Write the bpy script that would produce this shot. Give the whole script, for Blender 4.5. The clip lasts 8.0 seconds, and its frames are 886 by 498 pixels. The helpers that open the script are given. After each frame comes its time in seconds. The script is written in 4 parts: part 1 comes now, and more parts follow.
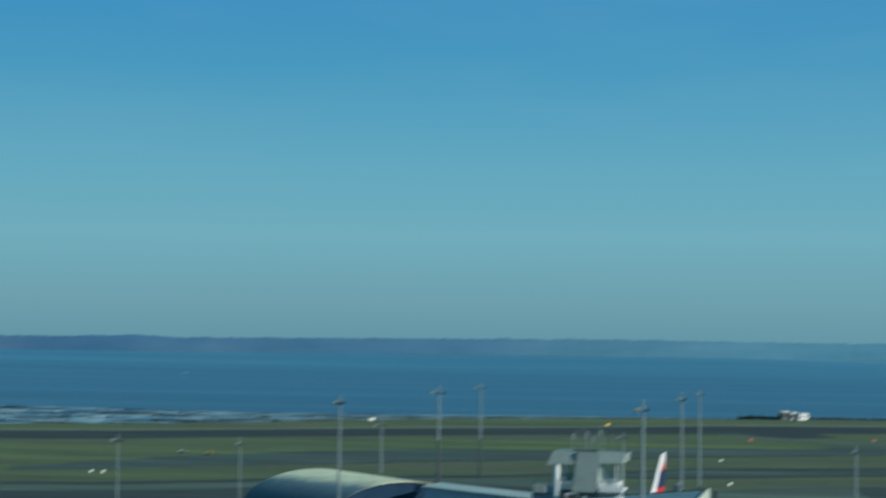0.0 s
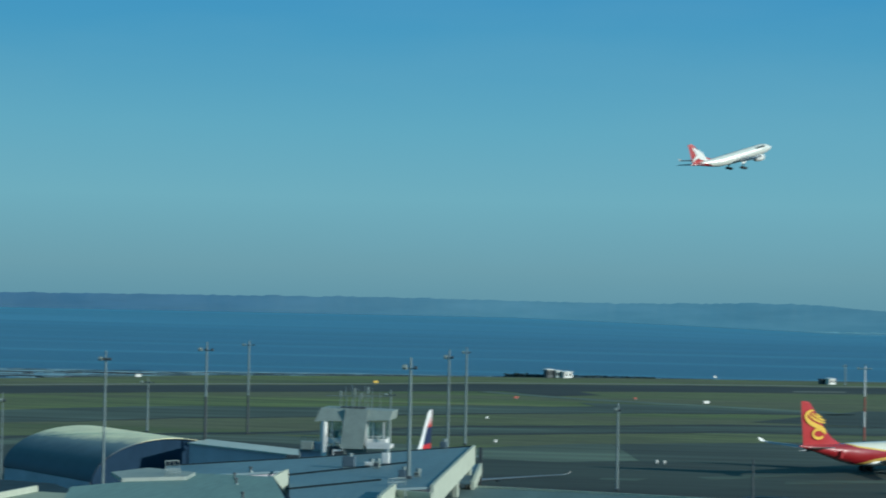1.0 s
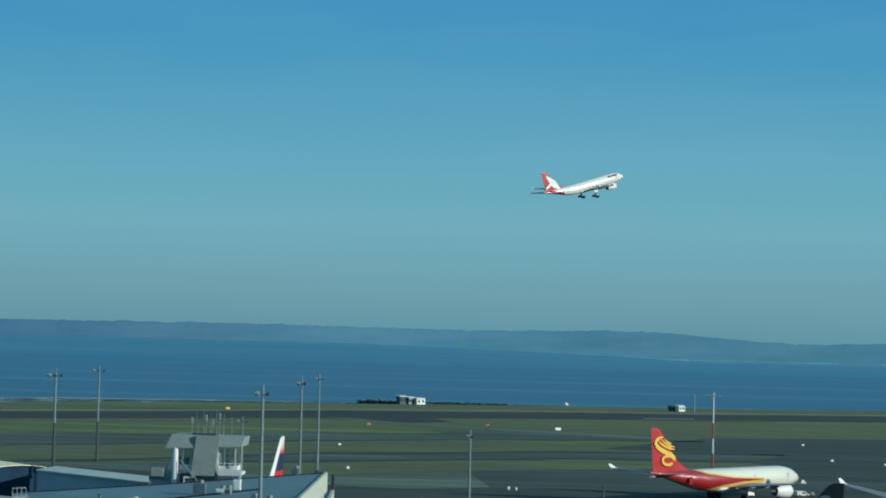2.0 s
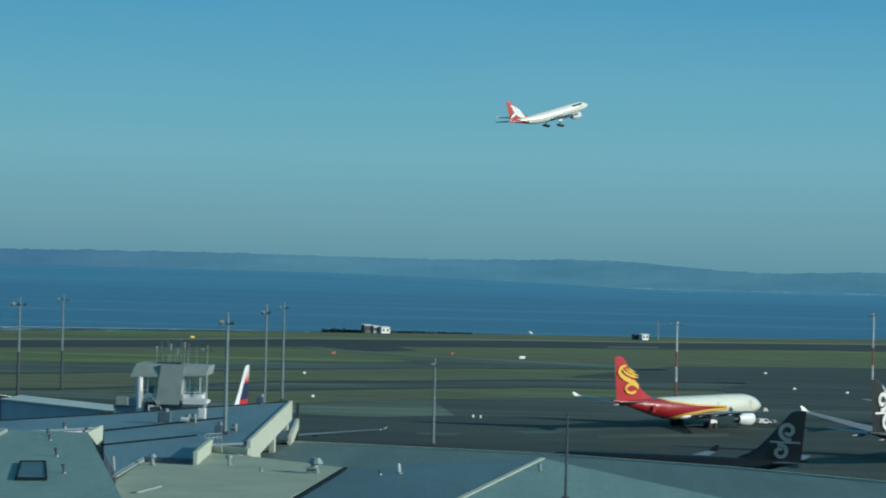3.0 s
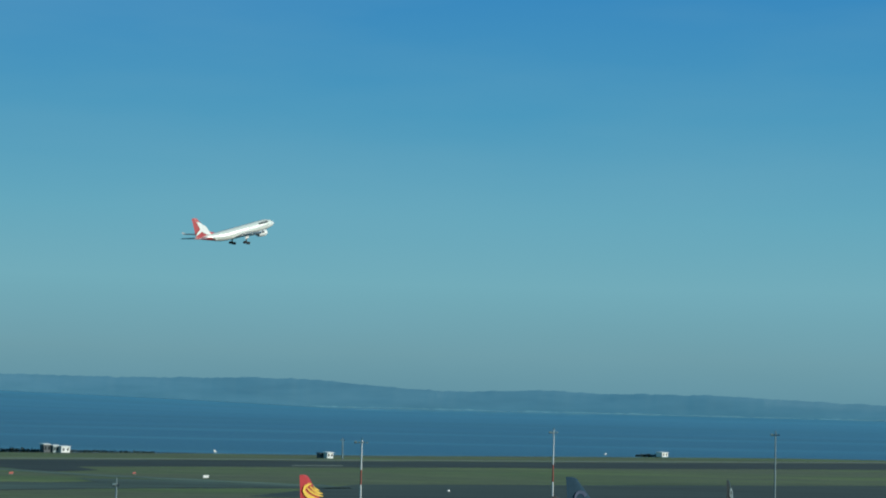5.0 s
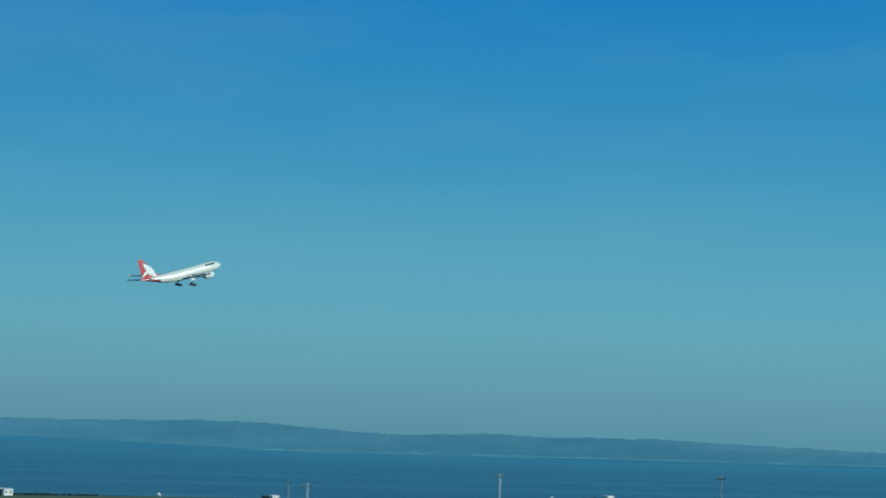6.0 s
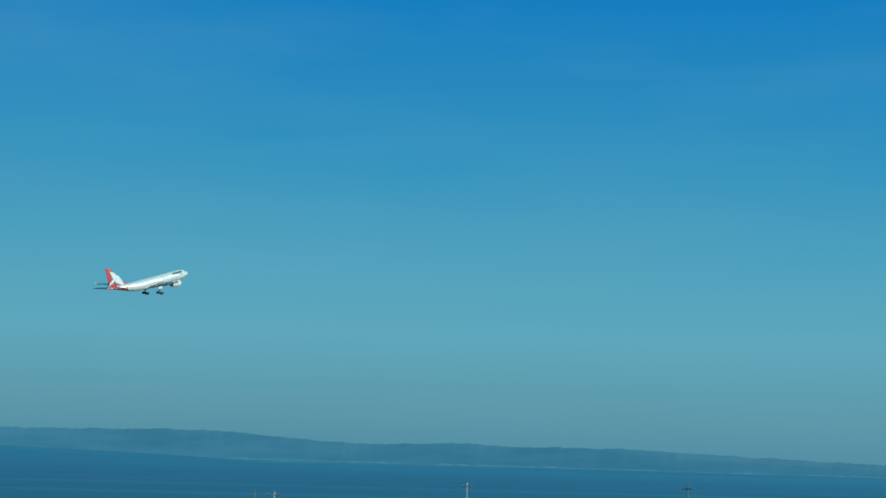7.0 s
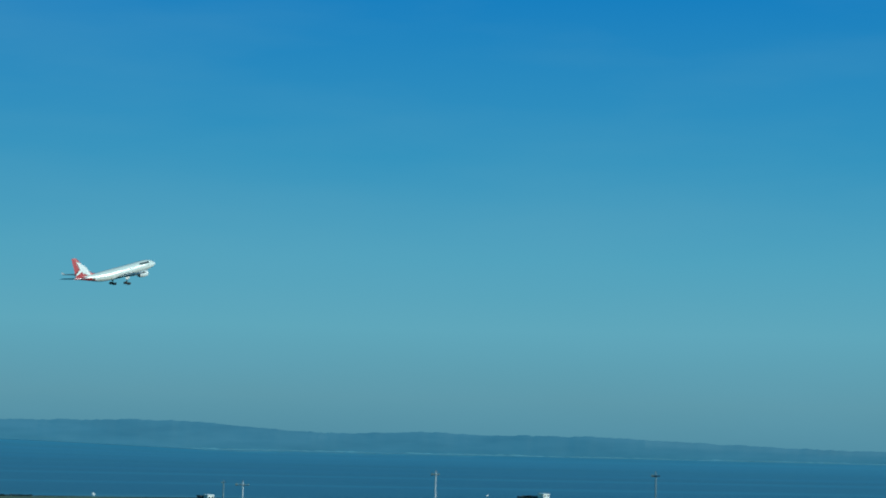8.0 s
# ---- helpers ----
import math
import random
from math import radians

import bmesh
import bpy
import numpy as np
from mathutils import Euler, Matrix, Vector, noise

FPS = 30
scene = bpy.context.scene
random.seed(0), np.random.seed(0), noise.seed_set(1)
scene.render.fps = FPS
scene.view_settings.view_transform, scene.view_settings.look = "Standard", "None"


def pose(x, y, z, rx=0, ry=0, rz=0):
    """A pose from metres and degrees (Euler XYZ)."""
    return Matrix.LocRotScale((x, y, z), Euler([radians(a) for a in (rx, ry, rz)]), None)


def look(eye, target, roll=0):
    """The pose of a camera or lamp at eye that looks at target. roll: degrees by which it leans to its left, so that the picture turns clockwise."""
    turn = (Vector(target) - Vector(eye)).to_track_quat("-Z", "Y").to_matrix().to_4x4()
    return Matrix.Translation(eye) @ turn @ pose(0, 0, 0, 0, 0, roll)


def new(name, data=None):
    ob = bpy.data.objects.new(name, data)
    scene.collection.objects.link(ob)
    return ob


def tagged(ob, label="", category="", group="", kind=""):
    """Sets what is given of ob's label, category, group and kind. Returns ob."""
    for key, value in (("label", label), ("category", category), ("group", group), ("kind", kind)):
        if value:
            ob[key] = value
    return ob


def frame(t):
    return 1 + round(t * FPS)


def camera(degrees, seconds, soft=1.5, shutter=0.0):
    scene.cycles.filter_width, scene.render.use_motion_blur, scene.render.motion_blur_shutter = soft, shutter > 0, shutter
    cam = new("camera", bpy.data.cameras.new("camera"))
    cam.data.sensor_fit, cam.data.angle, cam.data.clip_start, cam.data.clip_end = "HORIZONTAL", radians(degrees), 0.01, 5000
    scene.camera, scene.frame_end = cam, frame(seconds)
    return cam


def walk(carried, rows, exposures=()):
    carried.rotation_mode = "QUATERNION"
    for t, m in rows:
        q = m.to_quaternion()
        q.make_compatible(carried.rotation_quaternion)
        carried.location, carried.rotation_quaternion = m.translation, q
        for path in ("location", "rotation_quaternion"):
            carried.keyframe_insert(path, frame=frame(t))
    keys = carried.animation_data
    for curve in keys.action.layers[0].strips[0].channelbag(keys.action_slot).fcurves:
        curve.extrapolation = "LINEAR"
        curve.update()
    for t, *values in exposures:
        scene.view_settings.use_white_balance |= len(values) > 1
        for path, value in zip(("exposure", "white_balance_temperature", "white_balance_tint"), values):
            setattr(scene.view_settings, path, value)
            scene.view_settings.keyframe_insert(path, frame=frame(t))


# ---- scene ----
from collections import namedtuple

cam = camera(25.27, 8.0, soft=1.8, shutter=0.4)
EYE = (0.0, 0.0, 38.0)
# seconds, turn to the right, tilt up, lean, all in degrees
TURNS = [
    (0.0, -13.390, 2.853, 0.719),
    (0.1, -14.161, 2.421, 0.681),
    (0.2, -13.922, 2.351, 0.643),
    (0.3, -13.206, 2.011, 0.605),
    (0.4, -12.552, 2.088, 0.567),
    (0.5, -11.402, 2.248, 0.800),
    (0.6, -10.520, 2.036, 0.872),
    (0.7, -9.637, 2.029, 0.945),
    (0.8, -8.091, 1.870, 1.017),
    (0.9, -7.432, 1.711, 1.090),
    (1.0, -6.706, 1.723, 1.162),
    (1.2, -6.155, 1.742, 1.180),
    (1.3, -5.543, 2.162, 1.190),
    (1.5, -4.040, 2.313, 1.208),
    (1.7, -3.205, 2.776, 1.289),
    (2.8, -1.710, 0.879, 1.446),
    (3.0, -1.409, 0.549, 1.384),
    (3.2, -0.480, 0.788, 1.390),
    (3.5, -0.003, 0.707, 1.420),
    (3.6, 0.283, 1.354, 1.400),
    (3.7, 0.690, 2.160, 1.380),
    (3.8, 1.290, 2.400, 1.360),
    (3.9, 1.950, 2.590, 1.310),
    (4.0, 2.648, 2.862, 1.260),
    (4.2, 3.985, 2.940, 1.370),
    (4.5, 5.655, 3.440, 1.380),
    (4.7, 6.620, 3.640, 1.390),
    (5.0, 7.602, 4.182, 1.407),
    (5.2, 7.677, 4.663, 1.531),
    (6.3, 10.623, 5.998, 1.584),
    (6.5, 11.520, 6.391, 1.609),
    (7.0, 10.039, 5.760, 1.675),
    (7.5, 9.923, 5.475, 1.539),
    (7.7, 10.238, 5.182, 1.427),
    (8.0, 10.986, 5.462, 1.318),
]


def carried(yaw, tilt, lean):
    return pose(*EYE, 90 + tilt, 0, -yaw) @ pose(0, 0, 0, 0, 0, lean)


walk(cam, [(t, carried(a, b, c)) for t, a, b, c in TURNS],
     [(0.0, 0.02, 6220, 6), (0.5, 0.02, 5920, 3), (1.5, 0.02, 6220, 6), (4.5, 0.02, 6260, 6), (5.2, 0.0, 6380, 7), (6.3, -0.12, 5560, -3), (8.0, -0.12, 5520, -4)])

# ---- light ----
SUN_TO = Vector((0.965, -0.25, 0.34)).normalized()
world = bpy.data.worlds.new("sky")
scene.world = world
world.use_nodes = True
wn, wl = world.node_tree.nodes, world.node_tree.links
sky = wn.new("ShaderNodeTexSky")
sky.sky_type, sky.sun_disc = "NISHITA", False
sky.sun_elevation = math.asin(SUN_TO.z)
sky.sun_rotation = math.atan2(SUN_TO.x, SUN_TO.y)
sky.altitude, sky.air_density, sky.dust_density, sky.ozone_density = 40, 1.0, 0.6, 3.0
# clear upper sky from the sky model; towards the horizon a thin sea haze takes over
way = wn.new("ShaderNodeTexCoord")
cut = wn.new("ShaderNodeSeparateXYZ")
wl.new(way.outputs["Generated"], cut.inputs[0])
haze = wn.new("ShaderNodeValToRGB")
HAZE = [(0.0, (0.130, 0.283, 0.352)), (0.02, (0.162, 0.330, 0.388)), (0.055, (0.174, 0.402, 0.478)), (0.09, (0.136, 0.380, 0.496)), (0.14, (0.076, 0.308, 0.497)), (0.24, (0.028, 0.203, 0.505))]
while len(haze.color_ramp.elements) < len(HAZE):
    haze.color_ramp.elements.new(0.5)
for el, (at, col) in zip(haze.color_ramp.elements, HAZE):
    el.position, el.color = at, (*col, 1)
wl.new(cut.outputs[2], haze.inputs[0])
wisp = wn.new("ShaderNodeTexNoise")
wisp.inputs["Scale"].default_value, wisp.inputs["Detail"].default_value = 4.5, 6.0
flat = wn.new("ShaderNodeMapping")
flat.inputs["Scale"].default_value = (1, 1, 5)
wl.new(way.outputs["Generated"], flat.inputs[0])
wl.new(flat.outputs[0], wisp.inputs["Vector"])
veil = wn.new("ShaderNodeMapRange")
for k, v in (("From Min", 0.46), ("From Max", 0.78), ("To Min", 0.0), ("To Max", 0.17)):
    veil.inputs[k].default_value = v
wl.new(wisp.outputs["Fac"], veil.inputs["Value"])
veiled = wn.new("ShaderNodeMix")
veiled.data_type = "RGBA"
wl.new(veil.outputs[0], veiled.inputs[0])
wl.new(haze.outputs[0], veiled.inputs[6])
veiled.inputs[7].default_value = (0.19, 0.40, 0.50, 1)
dim = wn.new("ShaderNodeMix")
dim.data_type, dim.blend_type = "RGBA", "MULTIPLY"
dim.inputs[0].default_value = 1.0
wl.new(sky.outputs[0], dim.inputs[6])
dim.inputs[7].default_value = (0.078, 0.146, 0.106, 1)
rise = wn.new("ShaderNodeMapRange")
rise.inputs["From Min"].default_value, rise.inputs["From Max"].default_value = 0.24, 0.5
wl.new(cut.outputs[2], rise.inputs["Value"])
whole = wn.new("ShaderNodeMix")
whole.data_type = "RGBA"
wl.new(rise.outputs[0], whole.inputs[0])
wl.new(veiled.outputs[2], whole.inputs[6])
wl.new(dim.outputs[2], whole.inputs[7])
bg = wn["Background"]
bg.inputs["Strength"].default_value = 1.0
wl.new(whole.outputs[2], bg.inputs[0])
sun = new("sun", bpy.data.lights.new("sun", "SUN"))
sun.data.energy, sun.data.angle, sun.data.color = 3.7, radians(0.55), (1.0, 0.96, 0.85)
sun.matrix_world = look((0, 0, 0), -SUN_TO)


# ---- materials ----
class Nodes:
    def __init__(self, name):
        self.mat = bpy.data.materials.new(name)
        self.mat.use_nodes = True
        self.n, self.l = self.mat.node_tree.nodes, self.mat.node_tree.links
        self.b = self.n["Principled BSDF"]
        self.co = self.n.new("ShaderNodeTexCoord").outputs["Object"]

    def set(self, **kw):
        for k, v in kw.items():
            self.b.inputs[k.replace("_", " ")].default_value = v
        return self

    def noise(self, scale, detail=4.0, stretch=(1, 1, 1), rough=0.55):
        m = self.n.new("ShaderNodeMapping")
        m.inputs["Scale"].default_value = stretch
        self.l.new(self.co, m.inputs[0])
        t = self.n.new("ShaderNodeTexNoise")
        t.inputs["Scale"].default_value, t.inputs["Detail"].default_value, t.inputs["Roughness"].default_value = scale, detail, rough
        self.l.new(m.outputs[0], t.inputs["Vector"])
        return t.outputs["Fac"]

    def ramp(self, fac, stops):
        r = self.n.new("ShaderNodeValToRGB")
        e = r.color_ramp.elements
        while len(e) < len(stops):
            e.new(0.5)
        for el, (p, c) in zip(e, stops):
            el.position, el.color = p, (*c, 1) if len(c) == 3 else c
        self.l.new(fac, r.inputs[0])
        return r.outputs[0]

    def mix(self, fac, a, b, mode="MIX"):
        m = self.n.new("ShaderNodeMix")
        m.data_type, m.blend_type = "RGBA", mode
        for sock, v in ((m.inputs[0], fac), (m.inputs[6], a), (m.inputs[7], b)):
            if isinstance(v, bpy.types.NodeSocket):
                self.l.new(v, sock)
            elif isinstance(v, (int, float)):
                sock.default_value = v
            else:
                sock.default_value = (*v, 1)
        return m.outputs[2]

    def math(self, op, a, b=0.0):
        m = self.n.new("ShaderNodeMath")
        m.operation = op
        for sock, v in zip(m.inputs, (a, b)):
            if isinstance(v, bpy.types.NodeSocket):
                self.l.new(v, sock)
            else:
                sock.default_value = v
        return m.outputs[0]

    def axes(self):
        s = self.n.new("ShaderNodeSeparateXYZ")
        self.l.new(self.co, s.inputs[0])
        return s.outputs

    def bump(self, h, strength, distance):
        b = self.n.new("ShaderNodeBump")
        b.inputs["Strength"].default_value, b.inputs["Distance"].default_value = strength, distance
        self.l.new(h, b.inputs["Height"])
        self.l.new(b.outputs[0], self.b.inputs["Normal"])

    def colour(self, sock):
        self.l.new(sock, self.b.inputs["Base Color"])
        return self


def plain(name, col, rough=0.6, metal=0.0, scale=0.6, vary=0.18, fine=8.0, bump=0.0, stretch=(1, 1, 1), gloss=0.5):
    """Paint, metal or concrete with blotches and grain of its own."""
    k = Nodes(name).set(Roughness=rough, Metallic=metal, Specular_IOR_Level=gloss)
    lo, hi = tuple(c * (1 - vary) for c in col), tuple(min(1, c * (1 + vary)) for c in col)
    big = k.ramp(k.noise(scale, 5, stretch), [(0.3, lo), (0.7, hi)])
    grain = k.ramp(k.noise(fine, 3, stretch), [(0.25, (0.85,) * 3), (0.75, (1.1,) * 3)])
    k.colour(k.mix(1.0, big, grain, "MULTIPLY"))
    if bump:
        k.bump(k.noise(fine, 3, stretch), bump, 0.05)
    return k.mat


WHITE = plain("white_paint", (0.78, 0.78, 0.76), 0.45, vary=0.06, scale=0.3)
PARAPET = plain("cream_parapet_paint", (0.45, 0.49, 0.41), 0.7, vary=0.1)
STEEL = plain("galvanised_steel", (0.23, 0.29, 0.30), 0.55, 0.3, vary=0.12)
DARK_STEEL = plain("dark_weathered_steel", (0.065, 0.08, 0.09), 0.6, 0.2)
ROOF_BLUE = plain("blue_grey_metal_roof", (0.118, 0.196, 0.235), 0.55, vary=0.16, scale=0.12, fine=2.0, stretch=(1, 0.12, 1))
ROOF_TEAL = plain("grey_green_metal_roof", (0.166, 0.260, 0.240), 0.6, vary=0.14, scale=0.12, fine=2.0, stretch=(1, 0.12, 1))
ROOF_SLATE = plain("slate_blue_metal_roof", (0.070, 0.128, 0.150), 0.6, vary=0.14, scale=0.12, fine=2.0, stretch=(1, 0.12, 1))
ROOF_GREY = plain("dull_grey_green_metal_roof", (0.098, 0.150, 0.148), 0.65, vary=0.16, scale=0.12, fine=2.0, stretch=(1, 0.12, 1))
ROOF_BEIGE = plain("beige_membrane_roof", (0.310, 0.362, 0.285), 0.85, vary=0.12, scale=0.15, fine=3.0)
ROOF_LIGHT = plain("pale_curved_metal_roof", (0.44, 0.50, 0.45), 0.42, vary=0.1, scale=0.15)
WALL_BLUE = plain("blue_grey_cladding", (0.46, 0.46, 0.52), 0.6, vary=0.14, scale=0.2)
HATCH = plain("grimy_hatch_glazing", (0.055, 0.075, 0.080), 0.4, vary=0.25, scale=0.4)
WALL_DARK = plain("dark_glazed_wall", (0.05, 0.06, 0.075), 0.25, vary=0.2, scale=0.3)
SLATE = plain("slate_blue_cladding", (0.035, 0.062, 0.080), 0.8, vary=0.12, scale=0.2, gloss=0.1)
PLANT_BOX = plain("dull_blue_plant_casing", (0.105, 0.150, 0.190), 0.8, vary=0.12, scale=0.4, gloss=0.1)
GUTTER = plain("dark_gutter_paint", (0.010, 0.020, 0.028), 0.9, gloss=0.1)
GREY_PANEL = plain("grey_tower_cladding", (0.265, 0.315, 0.295), 0.6, vary=0.1)
CAB_GLASS = Nodes("tinted_cab_glass").set(Base_Color=(0.55, 0.72, 0.70, 1), Roughness=0.02, IOR=1.1, Transmission_Weight=0.9).mat
GLASS_DARK = Nodes("dark_window_glass").set(Base_Color=(0.02, 0.03, 0.035, 1), Roughness=0.08).mat
RUBBER = plain("black_rubber", (0.02, 0.02, 0.022), 0.8)
RED = plain("red_paint", (0.40, 0.09, 0.065), 0.4, vary=0.08)
YELLOW = plain("yellow_paint", (0.80, 0.50, 0.06), 0.4, vary=0.08)
# distance haze is mixed into the scrub's colour as a blue cast
BUSH = plain("dark_scrub_leaf", (0.040, 0.070, 0.075), 0.8, vary=0.4)


def paving(name, col, vary, patch=0.02, tar=0.35):
    """Worn paving: broad patches, long wheel streaks, tar repairs and grain."""
    k = Nodes(name).set(Roughness=0.85)
    lo, hi = tuple(c * (1 - vary) for c in col), tuple(c * (1 + vary) for c in col)
    c = k.ramp(k.noise(patch, 6, (0.3, 1, 1), 0.6), [(0.3, lo), (0.7, hi)])
    streak = k.ramp(k.noise(0.12, 4, (0.04, 1, 1)), [(0.35, (1 - tar,) * 3), (0.55, (1.0,) * 3), (0.75, (1 + tar,) * 3)])
    c = k.mix(1.0, c, streak, "MULTIPLY")
    blot = k.ramp(k.noise(0.05, 5, (0.5, 1, 1)), [(0.60, (1.0,) * 3), (0.68, (0.72,) * 3)])
    c = k.mix(1.0, c, blot, "MULTIPLY")
    grain = k.ramp(k.noise(1.5, 3), [(0.25, (0.88,) * 3), (0.75, (1.1,) * 3)])
    k.colour(k.mix(1.0, c, grain, "MULTIPLY"))
    return k.mat


CONCRETE = paving("pale_apron_concrete", (0.105, 0.148, 0.108), 0.35, 0.015)
ASPHALT = paving("dark_asphalt", (0.034, 0.050, 0.041), 0.35)
TAXI = paving("grey_taxiway_asphalt", (0.062, 0.093, 0.071), 0.4, 0.03, 0.45)
STAND = paving("dull_stand_asphalt", (0.048, 0.068, 0.055), 0.35, 0.03, 0.4)
RUNWAY = paving("runway_asphalt", (0.024, 0.034, 0.030), 0.3)
LINE = plain("pale_road_gravel", (0.17, 0.18, 0.14), 0.8, vary=0.2)


def grass_material():
    k = Nodes("mown_airfield_grass").set(Roughness=0.95)
    a = k.ramp(k.noise(0.02, 6, (0.2, 1, 1), 0.65), [(0.3, (0.044, 0.078, 0.021)), (0.46, (0.086, 0.136, 0.035)), (0.60, (0.114, 0.158, 0.045)), (0.74, (0.160, 0.176, 0.074))])
    mow = k.ramp(k.noise(0.10, 4, (0.03, 1, 1)), [(0.3, (0.62,) * 3), (0.5, (1.0,) * 3), (0.72, (1.3,) * 3)])
    a = k.mix(1.0, a, mow, "MULTIPLY")
    dry = k.ramp(k.noise(0.011, 5, (0.35, 1, 1), 0.6), [(0.40, (0.0,) * 3), (0.60, (0.85,) * 3)])
    a = k.mix(dry, a, (0.092, 0.104, 0.056))
    damp = k.ramp(k.noise(0.045, 5, (0.12, 1, 1), 0.65), [(0.60, (1.0,) * 3), (0.70, (0.55,) * 3)])
    a = k.mix(1.0, a, damp, "MULTIPLY")
    g = k.ramp(k.noise(0.6, 3, (0.3, 1, 1)), [(0.25, (0.75,) * 3), (0.75, (1.2,) * 3)])
    a = k.mix(1.0, a, k.ramp(k.noise(0.16, 5, (0.12, 1, 1), 0.7), [(0.34, (0.66,) * 3), (0.5, (1.0,) * 3), (0.68, (1.32,) * 3)]), "MULTIPLY")
    k.colour(k.mix(1.0, a, g, "MULTIPLY"))
    return k.mat


def sea_material():
    """Harbour water, paler far out with sky haze painted into its colour; soft wind lanes."""
    k = Nodes("harbour_water").set(Roughness=0.28, IOR=1.33, Specular_IOR_Level=0.32)
    ax = k.axes()
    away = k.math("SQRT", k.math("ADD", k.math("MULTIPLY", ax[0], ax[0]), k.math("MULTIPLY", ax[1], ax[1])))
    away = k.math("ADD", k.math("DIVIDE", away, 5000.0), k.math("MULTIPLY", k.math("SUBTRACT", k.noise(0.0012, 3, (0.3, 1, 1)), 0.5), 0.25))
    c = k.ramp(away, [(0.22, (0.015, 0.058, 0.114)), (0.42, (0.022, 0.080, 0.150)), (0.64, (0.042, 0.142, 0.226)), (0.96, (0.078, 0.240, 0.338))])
    broad = k.ramp(k.noise(0.0022, 4, (0.15, 1, 1), 0.5), [(0.30, (0.80,) * 3), (0.70, (1.22,) * 3)])
    c = k.mix(1.0, c, broad, "MULTIPLY")
    lane = k.ramp(k.noise(0.0050, 5, (0.04, 1, 1), 0.6), [(0.54, (0.0,) * 3), (0.61, (0.6,) * 3), (0.68, (0.05,) * 3)])
    c = k.mix(lane, c, (0.070, 0.215, 0.300))
    thin = k.ramp(k.noise(0.013, 5, (0.03, 1, 1), 0.65), [(0.62, (0.0,) * 3), (0.67, (0.55,) * 3), (0.71, (0.1,) * 3)])
    c = k.mix(thin, c, (0.090, 0.240, 0.325))
    dark = k.ramp(k.noise(0.0065, 4, (0.05, 1, 1), 0.55), [(0.34, (0.45,) * 3), (0.44, (0.0,) * 3)])
    c = k.mix(dark, c, (0.004, 0.028, 0.066))
    g = k.ramp(k.noise(0.030, 5, (0.05, 1, 1), 0.7), [(0.3, (0.80,) * 3), (0.5, (0.97,) * 3), (0.70, (1.25,) * 3)])
    k.colour(k.mix(1.0, c, g, "MULTIPLY"))
    k.bump(k.noise(0.15, 4, (0.5, 1, 1)), 0.7, 1.2)
    return k.mat


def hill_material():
    """Woods; the haze of miles of sea air is painted on as emission."""
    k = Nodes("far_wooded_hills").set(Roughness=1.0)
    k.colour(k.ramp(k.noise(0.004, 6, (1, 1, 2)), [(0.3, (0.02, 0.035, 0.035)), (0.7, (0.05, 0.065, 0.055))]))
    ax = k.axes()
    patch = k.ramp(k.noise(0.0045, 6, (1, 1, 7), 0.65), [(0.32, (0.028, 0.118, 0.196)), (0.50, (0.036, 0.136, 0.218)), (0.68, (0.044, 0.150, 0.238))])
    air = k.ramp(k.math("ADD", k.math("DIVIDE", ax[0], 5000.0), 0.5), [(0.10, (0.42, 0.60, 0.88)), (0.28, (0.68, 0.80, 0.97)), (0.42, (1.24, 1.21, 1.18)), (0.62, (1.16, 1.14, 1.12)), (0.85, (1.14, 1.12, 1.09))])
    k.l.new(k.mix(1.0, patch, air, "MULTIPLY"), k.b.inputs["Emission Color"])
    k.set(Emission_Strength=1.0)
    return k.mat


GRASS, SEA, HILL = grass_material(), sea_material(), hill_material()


# ---- shape helpers ----
def part(name, bm, material, parent=None, label=""):
    me = bpy.data.meshes.new(name)
    bmesh.ops.recalc_face_normals(bm, faces=bm.faces)
    bm.to_mesh(me)
    bm.free()
    me.materials.append(material)
    ob = new(name, me)
    if parent is not None:
        ob.parent = parent
    if label:
        ob["label"] = label
    return ob


def smooth(ob, angle=35):
    for p in ob.data.polygons:
        p.use_smooth = True
    ob.data.set_sharp_from_angle(angle=radians(angle))
    return ob


def thing(name, m, label, category, group="", kind=""):
    ob = new(name)
    ob.matrix_basis = m
    ob.empty_display_size = 0.5
    return tagged(ob, label, category, group, kind)


def box(bm, x0, x1, y0, y1, z0, z1, bevel=0.0):
    vs = bmesh.ops.create_cube(bm, size=1)["verts"]
    bmesh.ops.scale(bm, vec=(x1 - x0, y1 - y0, z1 - z0), verts=vs)
    bmesh.ops.translate(bm, vec=((x0 + x1) / 2, (y0 + y1) / 2, (z0 + z1) / 2), verts=vs)
    if bevel:
        es = list({e for v in vs for e in v.link_edges})
        bmesh.ops.bevel(bm, geom=es, offset=bevel, segments=1, affect="EDGES")
    return bm


def boxes(*dims, bevel=0.0):
    bm = bmesh.new()
    for d in dims:
        box(bm, *d, bevel=bevel)
    return bm


def rings(bm, rows, caps=True):
    """Skin over rows of points with equal counts."""
    made = [[bm.verts.new(p) for p in r] for r in rows]
    n = len(made[0])
    for a, b in zip(made, made[1:]):
        for i in range(n):
            bm.faces.new((a[i], a[(i + 1) % n], b[(i + 1) % n], b[i]))
    if caps:
        bm.faces.new(made[0])
        bm.faces.new(made[-1])
    return bm


